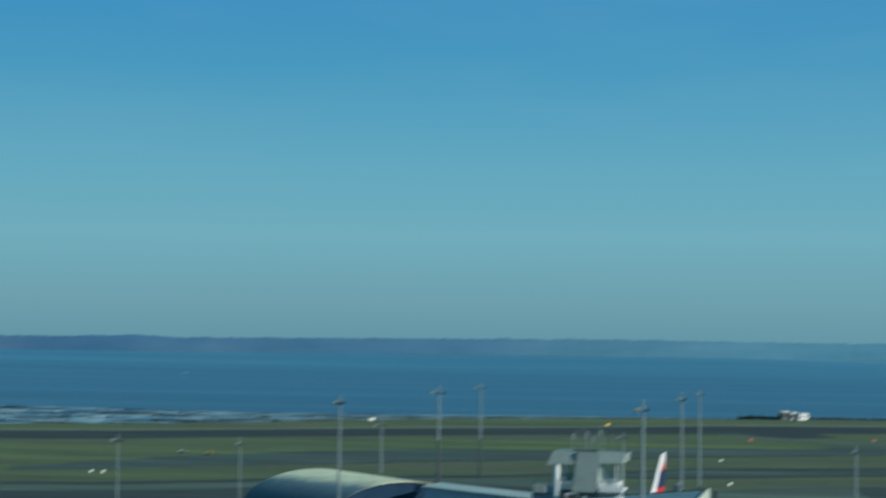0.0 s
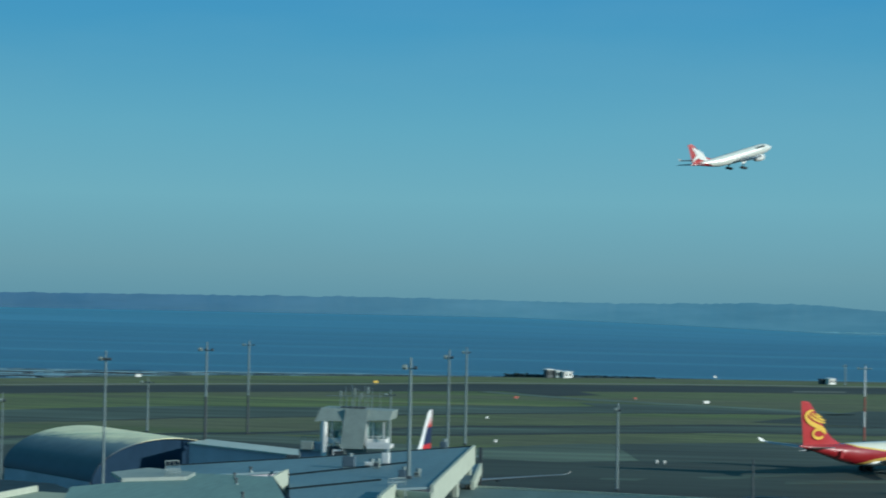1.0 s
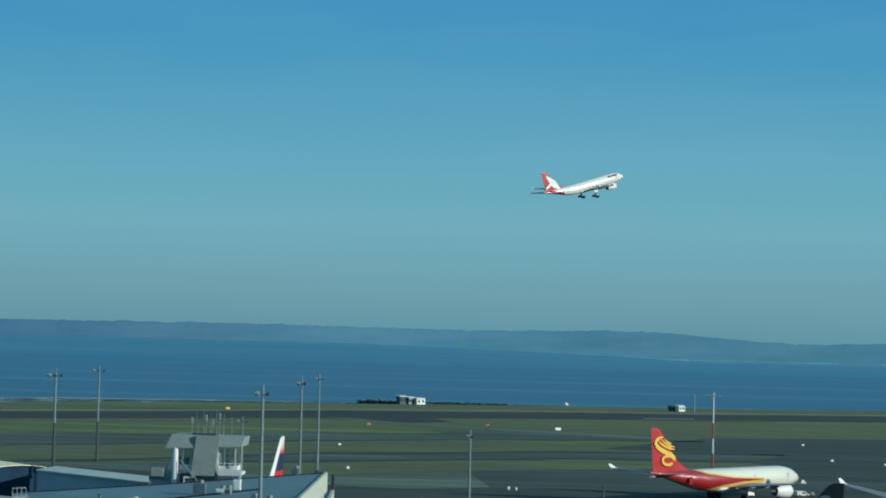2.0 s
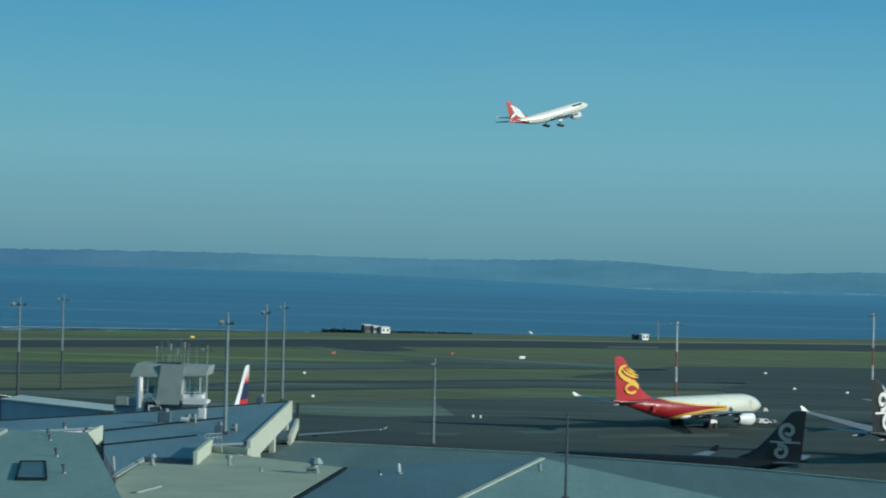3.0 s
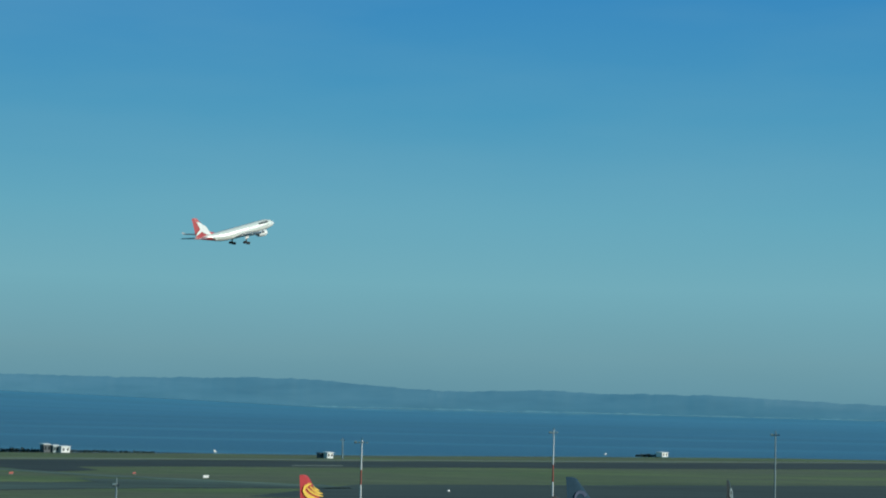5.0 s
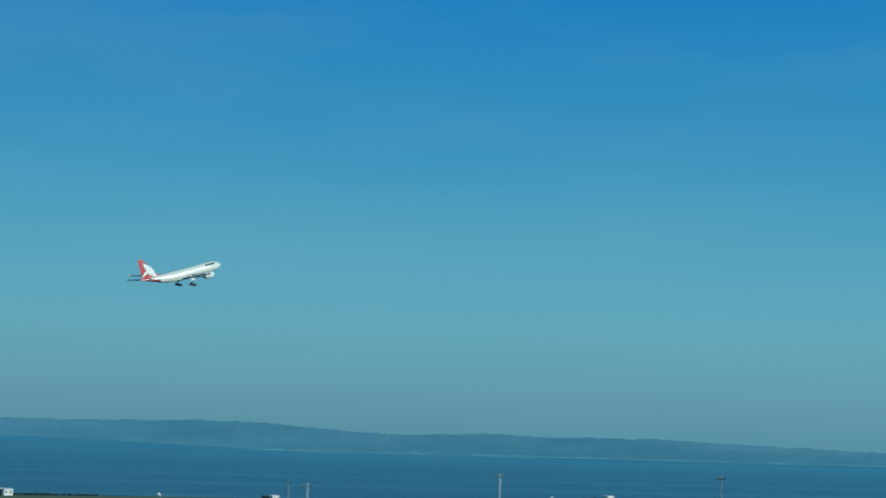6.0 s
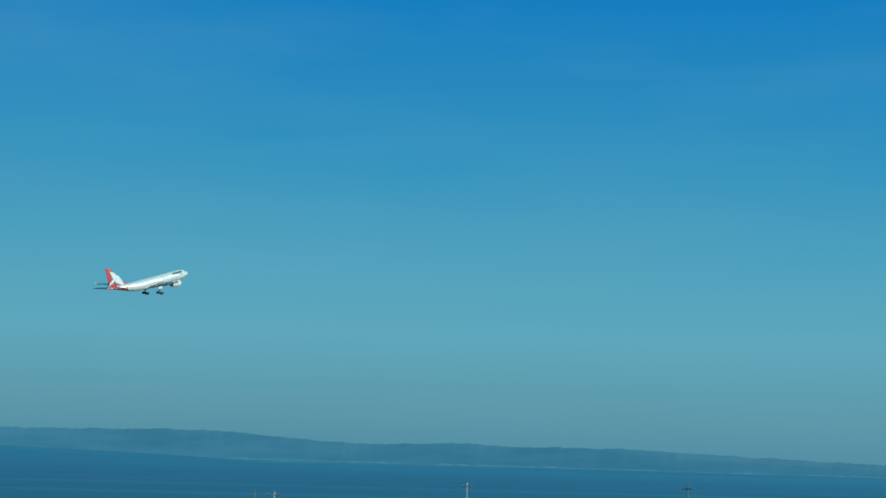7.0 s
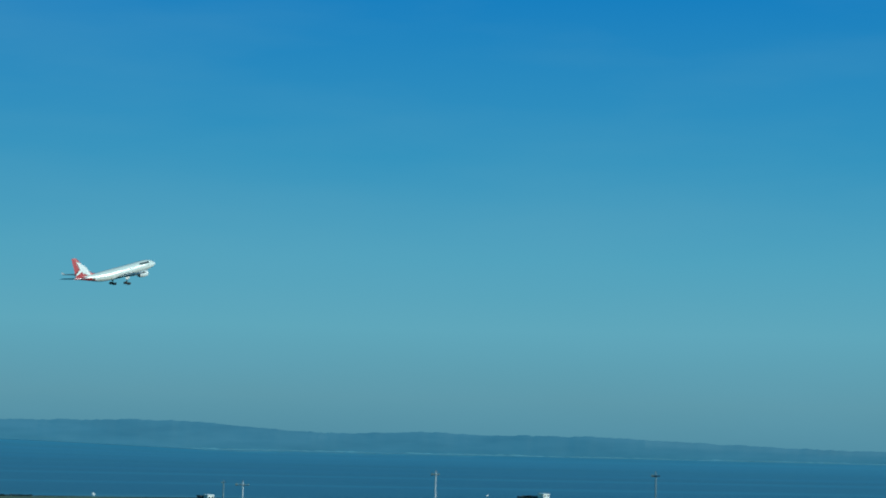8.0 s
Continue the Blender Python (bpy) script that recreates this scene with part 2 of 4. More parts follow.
def tube(bm, a, b, r0, r1=None, n=10):
    a, b = Vector(a), Vector(b)
    r1 = r0 if r1 is None else r1
    d = (b - a).normalized()
    u = d.orthogonal().normalized()
    v = d.cross(u)
    return rings(bm, [[p + r * (math.cos(i * math.tau / n) * u + math.sin(i * math.tau / n) * v) for i in range(n)]
                      for p, r in ((a, r0), (b, r1))])


def tubes(*rows, n=8):
    bm = bmesh.new()
    for r in rows:
        tube(bm, *r, n=n)
    return bm


def prism(bm, top, bottom):
    """Solid between two polygons with the same corners; each of the two is a list of points."""
    t, b = [bm.verts.new(p) for p in top], [bm.verts.new(p) for p in bottom]
    n = len(t)
    bm.faces.new(t)
    bm.faces.new(b[::-1])
    for i in range(n):
        bm.faces.new((t[i], b[i], b[(i + 1) % n], t[(i + 1) % n]))
    return bm


def slab(poly, thick):
    return prism(bmesh.new(), poly, [(x, y, z - thick) for x, y, z in poly])


def down_to(poly, z0, drop=0.0):
    return prism(bmesh.new(), [(x, y, z - drop) for x, y, z in poly], [(x, y, z0) for x, y, z in poly])


def bar(a, b, width, height):
    """Straight beam from a to b, standing height above both."""
    a, b = Vector(a), Vector(b)
    s = (b - a).cross(Vector((0, 0, 1))).normalized() * width / 2
    up = Vector((0, 0, height))
    return rings(bmesh.new(), [[p - s, p + s, p + s + up, p - s + up] for p in (a, b)])


# ---- ground, water, distance ----
def sheet(name, poly, z, material, label, category, thick=0.0):
    bm = bmesh.new()
    vs = [bm.verts.new((x, y, z)) for x, y in poly]
    bm.faces.new(vs)
    if thick:
        r = bmesh.ops.extrude_face_region(bm, geom=list(bm.faces))
        bmesh.ops.translate(bm, vec=(0, 0, -thick), verts=[v for v in r["geom"] if isinstance(v, bmesh.types.BMVert)])
    return tagged(part(name, bm, material), label, category, kind="structure")


COAST = [(-2600, 663), (-520, 813), (-408, 870), (-319, 940), (-256, 1034), (-176, 1086), (-27, 1157), (148, 1203), (209, 1234), (418, 1311), (2600, 1411)]


def coast(x):
    """Where the shore runs, as a distance along y."""
    return float(np.interp(x, [p[0] for p in COAST], [p[1] for p in COAST]))


def ground():
    bm = bmesh.new()
    xs = np.linspace(-2600, 2600, 131)
    rows = []
    for j, (y, z) in enumerate([(-600, 0), (500, 0), (-52, 0), (-12, 0), (2, -1.2), (60, -1.9), (300, -4), (4900, -6)]):
        row = []
        for x in xs:
            if 2 <= j <= 6:
                row.append(bm.verts.new((x, coast(x) + y + 5 * noise.noise((x * 0.012, 3, 0)) + 3 * noise.noise((x * 0.05, 7, 0)), z)))
                continue
            row.append(bm.verts.new((x, y, z)))
        rows.append(row)
    for a, b in zip(rows, rows[1:]):
        for i in range(len(xs) - 1):
            bm.faces.new((a[i], a[i + 1], b[i + 1], b[i]))
    tagged(part("ground", bm, GRASS), "flat mown airfield grass, green with dry patches", "grass", kind="structure")


ground()
def water():
    """The harbour; towards the west it lies open and its far edge stands nearer the horizon."""
    bm = bmesh.new()
    rows = []
    for r in (450, 1000, 1600, 2200, 2700, 3200, 3700, 4200, 4600, 4950):
        k = min(max((r - 2200) / 2600, 0), 1)
        row = []
        for i in range(161):
            a = -48 + 0.6 * i
            lift = float(np.interp(a, [-30, -4.8, 0, 4.2], [22.5, 21.5, 11.5, 0.0])) * k * k * (3 - 2 * k)
            row.append(bm.verts.new((r * math.sin(radians(a)), r * math.cos(radians(a)), -1.4 + lift)))
        rows.append(row)
    for p, q in zip(rows, rows[1:]):
        for i in range(160):
            bm.faces.new((p[i], p[i + 1], q[i + 1], q[i]))
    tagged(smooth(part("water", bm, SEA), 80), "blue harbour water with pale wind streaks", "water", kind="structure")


water()


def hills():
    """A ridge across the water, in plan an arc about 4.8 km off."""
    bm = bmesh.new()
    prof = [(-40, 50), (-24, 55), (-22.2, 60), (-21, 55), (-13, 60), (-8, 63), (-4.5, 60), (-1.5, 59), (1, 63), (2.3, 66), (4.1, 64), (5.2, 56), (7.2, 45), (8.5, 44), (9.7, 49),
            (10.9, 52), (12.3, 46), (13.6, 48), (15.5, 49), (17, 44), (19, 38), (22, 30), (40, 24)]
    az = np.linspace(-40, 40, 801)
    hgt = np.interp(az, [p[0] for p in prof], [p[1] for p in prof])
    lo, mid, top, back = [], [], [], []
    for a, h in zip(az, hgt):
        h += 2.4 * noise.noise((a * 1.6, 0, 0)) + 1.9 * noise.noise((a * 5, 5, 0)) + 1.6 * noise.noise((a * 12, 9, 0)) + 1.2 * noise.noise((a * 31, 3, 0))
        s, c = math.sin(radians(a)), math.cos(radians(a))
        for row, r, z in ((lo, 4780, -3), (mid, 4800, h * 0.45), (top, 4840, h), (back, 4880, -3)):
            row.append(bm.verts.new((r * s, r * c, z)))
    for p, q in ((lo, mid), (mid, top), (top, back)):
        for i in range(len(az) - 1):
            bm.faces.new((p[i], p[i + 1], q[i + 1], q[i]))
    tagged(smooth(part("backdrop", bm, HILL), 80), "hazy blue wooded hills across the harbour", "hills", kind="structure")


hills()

Z1 = 0.05


def along(line, n):
    """n points evenly spaced along a bent line."""
    p = np.array(line, float)
    d = np.concatenate([[0], np.cumsum(np.hypot(*np.diff(p, axis=0).T))])
    at = np.linspace(0, d[-1], n)
    return np.stack([np.interp(at, d, p[:, 0]), np.interp(at, d, p[:, 1])], 1)


def strip(name, far, near, z, material, label, category, rag=2.5, seed=0):
    """Paved strip between two bent lines, its grass edges ragged."""
    n, bm, rows = 150, bmesh.new(), []
    for e, line in enumerate((far, near)):
        q = []
        for x, y in along(line, n):
            y += rag * noise.noise((x * 0.018, seed, e)) + 0.7 * rag * noise.noise((x * 0.09, seed, e + 4))
            q.append((x, y))
        rows.append(q)
    ring = [[bm.verts.new((x, y, h)) for x, y in r] for r, h in ((rows[0], z - 0.1), (rows[0], z), (rows[1], z), (rows[1], z - 0.1))]
    for p, q in zip(ring, ring[1:]):
        for i in range(n - 1):
            bm.faces.new((p[i], p[i + 1], q[i + 1], q[i]))
    return tagged(part(name, bm, material), label, category, kind="structure")


def moved(line, dy):
    return [(x, y + dy) for x, y in line]


RUNWAY_FAR = [(-600, 681), (-371, 791), (-339, 807), (-309, 831), (-267, 867), (-223, 903), (-151, 953), (-103, 999), (-32, 1032), (27, 1060), (89, 1076), (155, 1107), (240, 1136), (640, 1310)]
RUNWAY_NEAR = [(-560, 628), (-340, 726), (-310, 740), (-283, 763), (-246, 797), (-205, 828), (-139, 877), (-93, 911), (-29, 944), (25, 971), (82, 988), (142, 1014), (220, 1039), (600, 1180)]
TAXI_A_FAR = [(-268, 562), (-253, 604), (-242, 645), (-212, 683), (-177, 718), (-147, 727), (-79, 773), (-47, 785), (-25, 800), (29, 802), (60, 806)]
TAXI_A_NEAR = [(-262, 548), (-235, 561), (-216, 584), (-187, 605), (-160, 640), (-133, 657), (-73, 711), (-43, 729), (-23, 743), (20, 762), (70, 775)]
TAXI_B_FAR = [(-420, 418), (-234, 501), (-213, 509), (-194, 523), (-169, 548), (-141, 570), (-118, 584), (-66, 642), (-39, 654), (-20, 665), (18, 689), (91, 700)]
TAXI_B_NEAR = [(-400, 398), (-228, 488), (-189, 510), (-165, 535), (-138, 558), (-115, 572), (-85, 583), (-60, 591), (-36, 609), (-19, 619), (17, 640), (86, 650)]
STAND_FAR = [(-400, 398), (-228, 488), (-189, 510), (-165, 535), (-138, 558), (-115, 568), (-85, 552), (-55, 538), (-33, 560), (-17, 571), (16, 589), (42, 602), (80, 618), (132, 622), (288, 665)]
STAND_NEAR = [(-390, 380), (-220, 470), (-200, 478), (-180, 491), (-161, 517), (-136, 543), (-100, 532), (-75, 514), (-51, 500), (-29, 496), (-8, 507), (20, 510), (70, 524), (160, 549), (249, 575)]
strip("runway", RUNWAY_FAR, RUNWAY_NEAR, Z1, RUNWAY, "long dark asphalt runway", "runway", 3.0, 1)
sheet("runway_marking", [(59.3, 994.8), (85.7, 1005.8), (86.6, 1017.3), (59.9, 1006.1)], Z1 + 0.03, LINE, "pale painted runway marking", "runway", 0.02)
strip("road", moved(RUNWAY_FAR, 22), moved(RUNWAY_FAR, 9), Z1, LINE, "pale gravel strip beyond the runway", "road", 3.0, 2)
strip("taxiway", TAXI_A_FAR, TAXI_A_NEAR, Z1, TAXI, "grey asphalt taxiway between strips of grass", "taxiway", 6.0, 3)
strip("taxiway", TAXI_B_FAR, TAXI_B_NEAR, Z1, TAXI, "grey asphalt taxiway beside the apron", "taxiway", 3.0, 4)
strip("taxiway_edge_strip", moved(TAXI_A_NEAR[3:], 7), TAXI_A_NEAR[3:], Z1 + 0.02, RUNWAY, "dark strip along the taxiway edge", "taxiway", 3.0, 5)
strip("taxiway_edge_strip", TAXI_B_FAR, moved(TAXI_B_FAR, -10), Z1 + 0.02, RUNWAY, "dark strip along the taxiway edge", "taxiway", 3.0, 6)
strip("taxiway_edge_strip", moved(TAXI_B_NEAR[6:], 9), TAXI_B_NEAR[6:], Z1 + 0.02, RUNWAY, "dark strip along the taxiway edge", "taxiway", 3.0, 7)
sheet("taxiway", [(27.3, 708.1), (56.9, 700.0), (92.0, 694.8), (327.0, 754.4), (395.6, 912.9), (75.0, 810.5)], Z1 + 0.02, ASPHALT, "wide dark asphalt apron and taxiway", "taxiway", 0.1)
sheet("taxiway", [(77.8, 627.1), (78.3, 590.5), (276.1, 636.7), (334.5, 771.6), (93.0, 702.1), (75.7, 655.5)], Z1 + 0.03, ASPHALT, "dark asphalt apron beside the stands", "taxiway", 0.1)
sheet("taxiway", [(-80.8, 923.5), (-47.5, 944.9), (-32.4, 901.8), (-54.0, 876.4)], Z1 + 0.01, RUNWAY, "dark asphalt runway exit", "taxiway", 0.1)
sheet("taxiway", [(-38.9, 823.6), (8.1, 818.8), (32.8, 793.4), (-23.2, 773.4)], Z1 + 0.01, TAXI, "slanting asphalt runway exit", "taxiway", 0.1)
sheet("taxiway", [(-84.0, 914.7), (-41.0, 866.5), (60.2, 798.3), (50.7, 790.7), (-42.7, 851.2), (-89.5, 904.6)], Z1 + 0.03, CONCRETE, "pale worn edge of the runway exit", "taxiway", 0.1)
strip("apron", STAND_FAR[:10], STAND_NEAR[:11], Z1 + 0.04, CONCRETE, "worn grey concrete apron edge", "apron", 3.0, 8)
strip("apron", STAND_FAR[9:], STAND_NEAR[10:], Z1 + 0.045, STAND, "dull grey asphalt of the aircraft stands", "apron", 3.0, 10)
strip("apron", moved(STAND_NEAR, 2), [(-700, -500), (900, -500)], Z1 + 0.06, ASPHALT, "dark asphalt aircraft apron with faint markings", "apron", 2.0, 9)
for poly in ([(-15.8, 453.4), (-5.5, 455.1), (-8.0, 448.2), (-16.3, 448.6)], [(5.6, 463.4), (32.8, 485.5), (33.9, 480.7), (8.8, 456.5)], [(25.8, 458.7), (57.8, 475.0), (56.8, 466.7), (25.4, 450.9)]):
    sheet("apron", poly, Z1 + 0.08, TAXI, "pale concrete patch in the apron", "apron", 0.02)


def flats(name, seed, count, col, label, z, out, size):
    """Long low patches left by the tide along the shore, uncountable."""
    rng = random.Random(seed)
    bm = bmesh.new()
    for _ in range(count):
        k = rng.random() ** 0.8
        x = -640 + 660 * k
        edge = float(np.interp(x, [-640, -530, -410, -275, -196, -118, 20], [1145, 1131, 1103, 1112, 1136, 1157, 1203]))
        y = coast(x) + 5 + (edge - coast(x) - 8) * rng.random() ** out
        l, w, turn = rng.uniform(4, 20) * size, rng.uniform(1.5, 7) * (1.25 - k) * size, rng.uniform(-0.05, 0.35)
        top, rim = [], []
        for i in range(12):
            a = i * math.tau / 12
            r = 1 + 0.4 * rng.uniform(-1, 1)
            px, py = l * r * math.cos(a), w * r * math.sin(a)
            q = (x + px * math.cos(turn) - py * math.sin(turn), y + px * math.sin(turn) + py * math.cos(turn))
            top.append((q[0], q[1], z + rng.uniform(0, 0.06)))
            rim.append((*q, -1.6))
        prism(bm, top, rim)
    tagged(part(name, bm, col), label, "shore", kind="stuff")


SAND = plain("pale_wet_sand", (0.26, 0.39, 0.43), 0.5, vary=0.2, scale=0.05)
WET_SAND = plain("grey_wet_sand", (0.15, 0.24, 0.27), 0.5, vary=0.3, scale=0.05)
REEF = plain("dark_wet_rock", (0.03, 0.035, 0.035), 0.6, vary=0.3, scale=0.1)
def far_shore():
    """Sheen of calm water before the far hills, painted on long broken raised strips."""
    rng = random.Random(21)
    bm = bmesh.new()
    for r, h, a0, a1 in ((4720, 4.0, 3.6, 26.0), (4330, 1.6, 4.2, 12.0)):
        n = 120
        az = [a0 + (a1 - a0) * i / n for i in range(n + 1)]
        tall = [max(0.05, h * (0.55 + 0.9 * noise.noise((a * 0.8, r, 0)) + 0.5 * noise.noise((a * 5, r, 2)))) for a in az]
        rows_s = []
        for dr, k in ((0, 0.0), (14, 0.6), (26, 1.0), (40, 0.0)):
            rows_s.append([bm.verts.new(((r + dr) * math.sin(radians(a)), (r + dr) * math.cos(radians(a)), -1.5 + k * q)) for a, q in zip(az, tall)])
        for p, q in zip(rows_s, rows_s[1:]):
            for i in range(n):
                bm.faces.new((p[i], p[i + 1], q[i + 1], q[i]))
    tagged(part("far_gleam", bm, FAR_GLEAM), "pale sheen of calm water before the far hills, built as low strips", "shore", kind="stuff")


FAR_GLEAM = plain("far_water_gleam", (0.19, 0.40, 0.50), 0.7, vary=0.25, scale=0.01)
far_shore()
SURF = [(x, coast(x) + float(np.interp(x, [-330, -250, -196, -118, -85], [150, 92, 76, 42, 30]))) for x in range(-330, -80, 25)]
WET = [(x, coast(x) + 14) for x in range(-260, -80, 25)]
strip("wet_sand", moved(SURF[3:], -12), WET, -1.2, WET_SAND, "grey wet sand along the shore", "shore", 5.0, 13)
strip("surf", SURF, moved(SURF, -15), -1.12, SAND, "pale thin line of surf along the shore", "shore", 6.0, 12)
flats("tidal_sand", 11, 480, SAND, "pale wet sand and surf along the shore", -1.25, 0.8, 1.0)
flats("tidal_rock", 12, 420, REEF, "dark rock shelves bared by the tide", -1.14, 1.2, 0.8)


# ---- aircraft ----
def fin_chord(z):
    k = (z - 7.2) / 9.8
    return -46.0 - 8.4 * k, -57.0 - 0.9 * k


def foil(points, thick):
    """Closed aerofoil section: points = leading and trailing edge, thick = share of the chord, normal = up or sideways."""
    le, te, normal = Vector(points[0]), Vector(points[1]), Vector(points[2])
    chord = (te - le).length
    out = []
    for s, h in ((0, 0), (0.05, 0.55), (0.25, 1), (0.55, 0.8), (1, 0.04), (0.55, -0.55), (0.25, -0.75), (0.05, -0.45)):
        out.append(le.lerp(te, s) + normal * h * thick * chord / 2)
    return out


def livery(name, stops_top, stops_low, zone, edge, edge_width, hull=(0.80, 0.79, 0.68)):
    """White hull with a coloured zone between two sweeping lines along it; stops: (place from tail 0 to nose 1, height / 10)."""
    k = Nodes(name).set(Roughness=0.25, Coat_Weight=1.0, Coat_Roughness=0.2)
    ax = k.axes()
    u = k.math("DIVIDE", k.math("ADD", ax[0], 58.4), 58.4)
    up = k.ramp(u, [(p, (v,) * 3) for p, v in stops_top])
    lo = k.ramp(u, [(p, (v,) * 3) for p, v in stops_low])
    z = k.math("DIVIDE", ax[2], 10.0)
    inside = k.math("MULTIPLY", k.math("LESS_THAN", z, up), k.math("GREATER_THAN", z, lo))
    rim = k.math("MULTIPLY", k.math("LESS_THAN", z, k.math("ADD", up, edge_width * 0.5)),
                 k.math("GREATER_THAN", z, k.math("SUBTRACT", lo, edge_width)))
    rim = k.math("MULTIPLY", rim, k.math("LESS_THAN", u, stops_top[-1][0]))
    inside = k.math("MULTIPLY", inside, k.math("LESS_THAN", u, stops_top[-1][0]))
    dirt = k.ramp(k.noise(0.5, 4, (0.2, 1, 1)), [(0.3, tuple(c * 0.9 for c in hull)), (0.7, hull)])
    k.colour(k.mix(inside, k.mix(rim, dirt, edge), zone))
    k.bump(k.noise(0.45, 3, (0.5, 1, 1)), 0.5, 0.35)
    k.l.new(k.b.inputs["Normal"].links[0].from_socket, k.b.inputs["Coat Normal"])
    return k.mat


def ribbon(pts, side):
    """A raised flat band on the fin: pts = (x, z, half width)."""
    bm = bmesh.new()
    n = len(pts)
    rows = []
    for i, (x, z, w) in enumerate(pts):
        a, b = pts[max(i - 1, 0)], pts[min(i + 1, n - 1)]
        dx, dz = b[0] - a[0], b[1] - a[1]
        d = math.hypot(dx, dz) or 1
        nx, nz = -dz / d * w, dx / d * w
        le, te = fin_chord(z)
        y = side * (0.05 * abs(te - le) + 0.02)
        rows.append([(x + nx, y, z + nz), (x - nx, y, z - nz), (x - nx, y + side * 0.03, z - nz), (x + nx, y + side * 0.03, z + nz)])
    return rings(bm, rows)


def spiral(cx, cz, r0, r1, a0, a1, w0, w1, n=22):
    out = []
    for i in range(n):
        k = i / (n - 1)
        a, r = radians(a0 + (a1 - a0) * k), r0 + (r1 - r0) * k
        out.append((cx + r * math.cos(a), cz + r * math.sin(a), w0 + (w1 - w0) * k))
    return out


Paint = namedtuple("Paint", "hull fin wing engine tip emblem marks")


def airliner(m, paint, label, category="airliner", windows=True, hang=0.0, band=None, flex=0.0, tip=1.0):
    plane = thing("airliner", m, label, category, "airliners")
    # hull
    st = [(0.0, 0.06, 4.25), (-0.5, 0.75, 4.35), (-1.5, 1.3, 4.5), (-3.2, 1.95, 4.72), (-5.5, 2.5, 4.85), (-8.5, 2.8, 4.9), (-14, 2.82, 4.9), (-26, 2.82, 4.9),
          (-36, 2.82, 4.9), (-40, 2.60, 5.08), (-44, 2.12, 5.48), (-48, 1.56, 6.02), (-52, 0.98, 6.58), (-56, 0.48, 7.08), (-58.4, 0.22, 7.35)]
    n = 28
    hull = part("fuselage", rings(bmesh.new(), [[(x, r * math.cos(i * math.tau / n), z + r * math.sin(i * math.tau / n)) for i in range(n)] for x, r, z in st]),
                paint.hull, plane)
    smooth(hull)
    smooth(part("belly_fairing", rings(bmesh.new(), [[(x, w * math.cos(i * math.tau / 16), 2.7 + h * math.sin(i * math.tau / 16)) for i in range(16)]
                for x, w, h in ((-17.5, 0.3, 0.1), (-20, 2.4, 0.75), (-27, 2.9, 0.95), (-33, 2.4, 0.8), (-37, 0.4, 0.15))]), WHITE, plane), 50)
    # cockpit glass: a band of six panes round the nose
    glass = part("cockpit_window", bmesh.new(), GLASS_DARK, hull)
    bm = bmesh.new()
    for k in range(6):
        a0, a1 = radians(90 - 50 + k * 16.8), radians(90 - 50 + k * 16.8 + 15.0)
        quad = []
        for x, r, z, a in ((-2.0, 1.53, 4.57, a0), (-2.0, 1.53, 4.57, a1), (-3.0, 1.91, 4.70, a1), (-3.0, 1.91, 4.70, a0)):
            quad.append(bm.verts.new((x, r * math.cos(a), z + r * math.sin(a) * 0.99)))
        bm.faces.new(quad)
    bm.to_mesh(glass.data)
    bm.free()
    # doors, and a dark plain band where the name is painted
    if windows:
        for side in (1, -1):
            for x in (-7.2, -21.0, -45.6):
                part("cabin_door", boxes((x - 0.55, x + 0.55, side * 2.78 if x > -40 else side * 2.28, side * 2.80 if x > -40 else side * 2.31, 4.3, 6.1)), paint.hull, hull)
    if band is not None:
        for side in (1, -1):
            lo = [(x, side * 2.67, 5.95) for x in (-6.6, -13.6)]
            hi = [(x, side * 2.10, 6.85) for x in (-13.6, -6.6)]
            part("name_band", prism(bmesh.new(), lo + hi, [(x, y * 0.97, z - 0.05) for x, y, z in lo + hi]), band, hull, "plain dark band of faded lettering")
    for side in (1, -1):
        s = side
        # wing
        sec = [((-19.0, 1.5 * s, 3.2), (-31.0, 1.5 * s, 3.0), 0.13), ((-24.5, 9.4 * s, 3.95), (-32.3, 9.4 * s, 3.85), 0.11), ((-36.0, 29.0 * s, 6.0 + flex), (-38.6, 29.0 * s, 6.0 + flex), 0.10)]
        wing = part("wing", rings(bmesh.new(), [foil((a, b, (0, 0, 1)), t) for a, b, t in sec]), paint.wing, plane)
        smooth(wing, 50)
        wl2 = [((-36.0, 29.0 * s, 6.0 + flex), (-38.6, 29.0 * s, 6.0 + flex), 0.10), ((-36.9, 29.5 * s, 6 + 0.3 * tip + flex), (-38.9, 29.5 * s, 6 + 0.3 * tip + flex), 0.08),
               ((-38.3, 29.9 * s, 6 + 1.4 * tip + flex), (-39.2, 29.9 * s, 6 + 1.4 * tip + flex), 0.07)]
        part("winglet", rings(bmesh.new(), [foil((a, b, (0, s, 0.6)), t) for a, b, t in wl2]), paint.tip, wing)
        for y, x in ((6.4, -31.0), (12.5, -33.0), (18.0, -34.6)):
            zf = 3.55 + (y - 6) * 0.11
            part("flap_fairing", rings(bmesh.new(), [[(x + dx, y * s + r * math.cos(a), zf - 0.45 + r * math.sin(a)) for a in [i * math.tau / 8 for i in range(8)]]
                 for dx, r in ((3.0, 0.05), (1.5, 0.34), (-0.8, 0.3), (-2.6, 0.05))]), paint.wing, wing)
        # stabiliser
        part("stabiliser", rings(bmesh.new(), [foil(((-50.6, 0.8 * s, 6.6), (-56.8, 0.8 * s, 6.9), (0, 0, 1)), 0.1),
             foil(((-57.0, 9.7 * s, 7.6), (-59.3, 9.7 * s, 7.6), (0, 0, 1)), 0.09)]), paint.wing, plane)
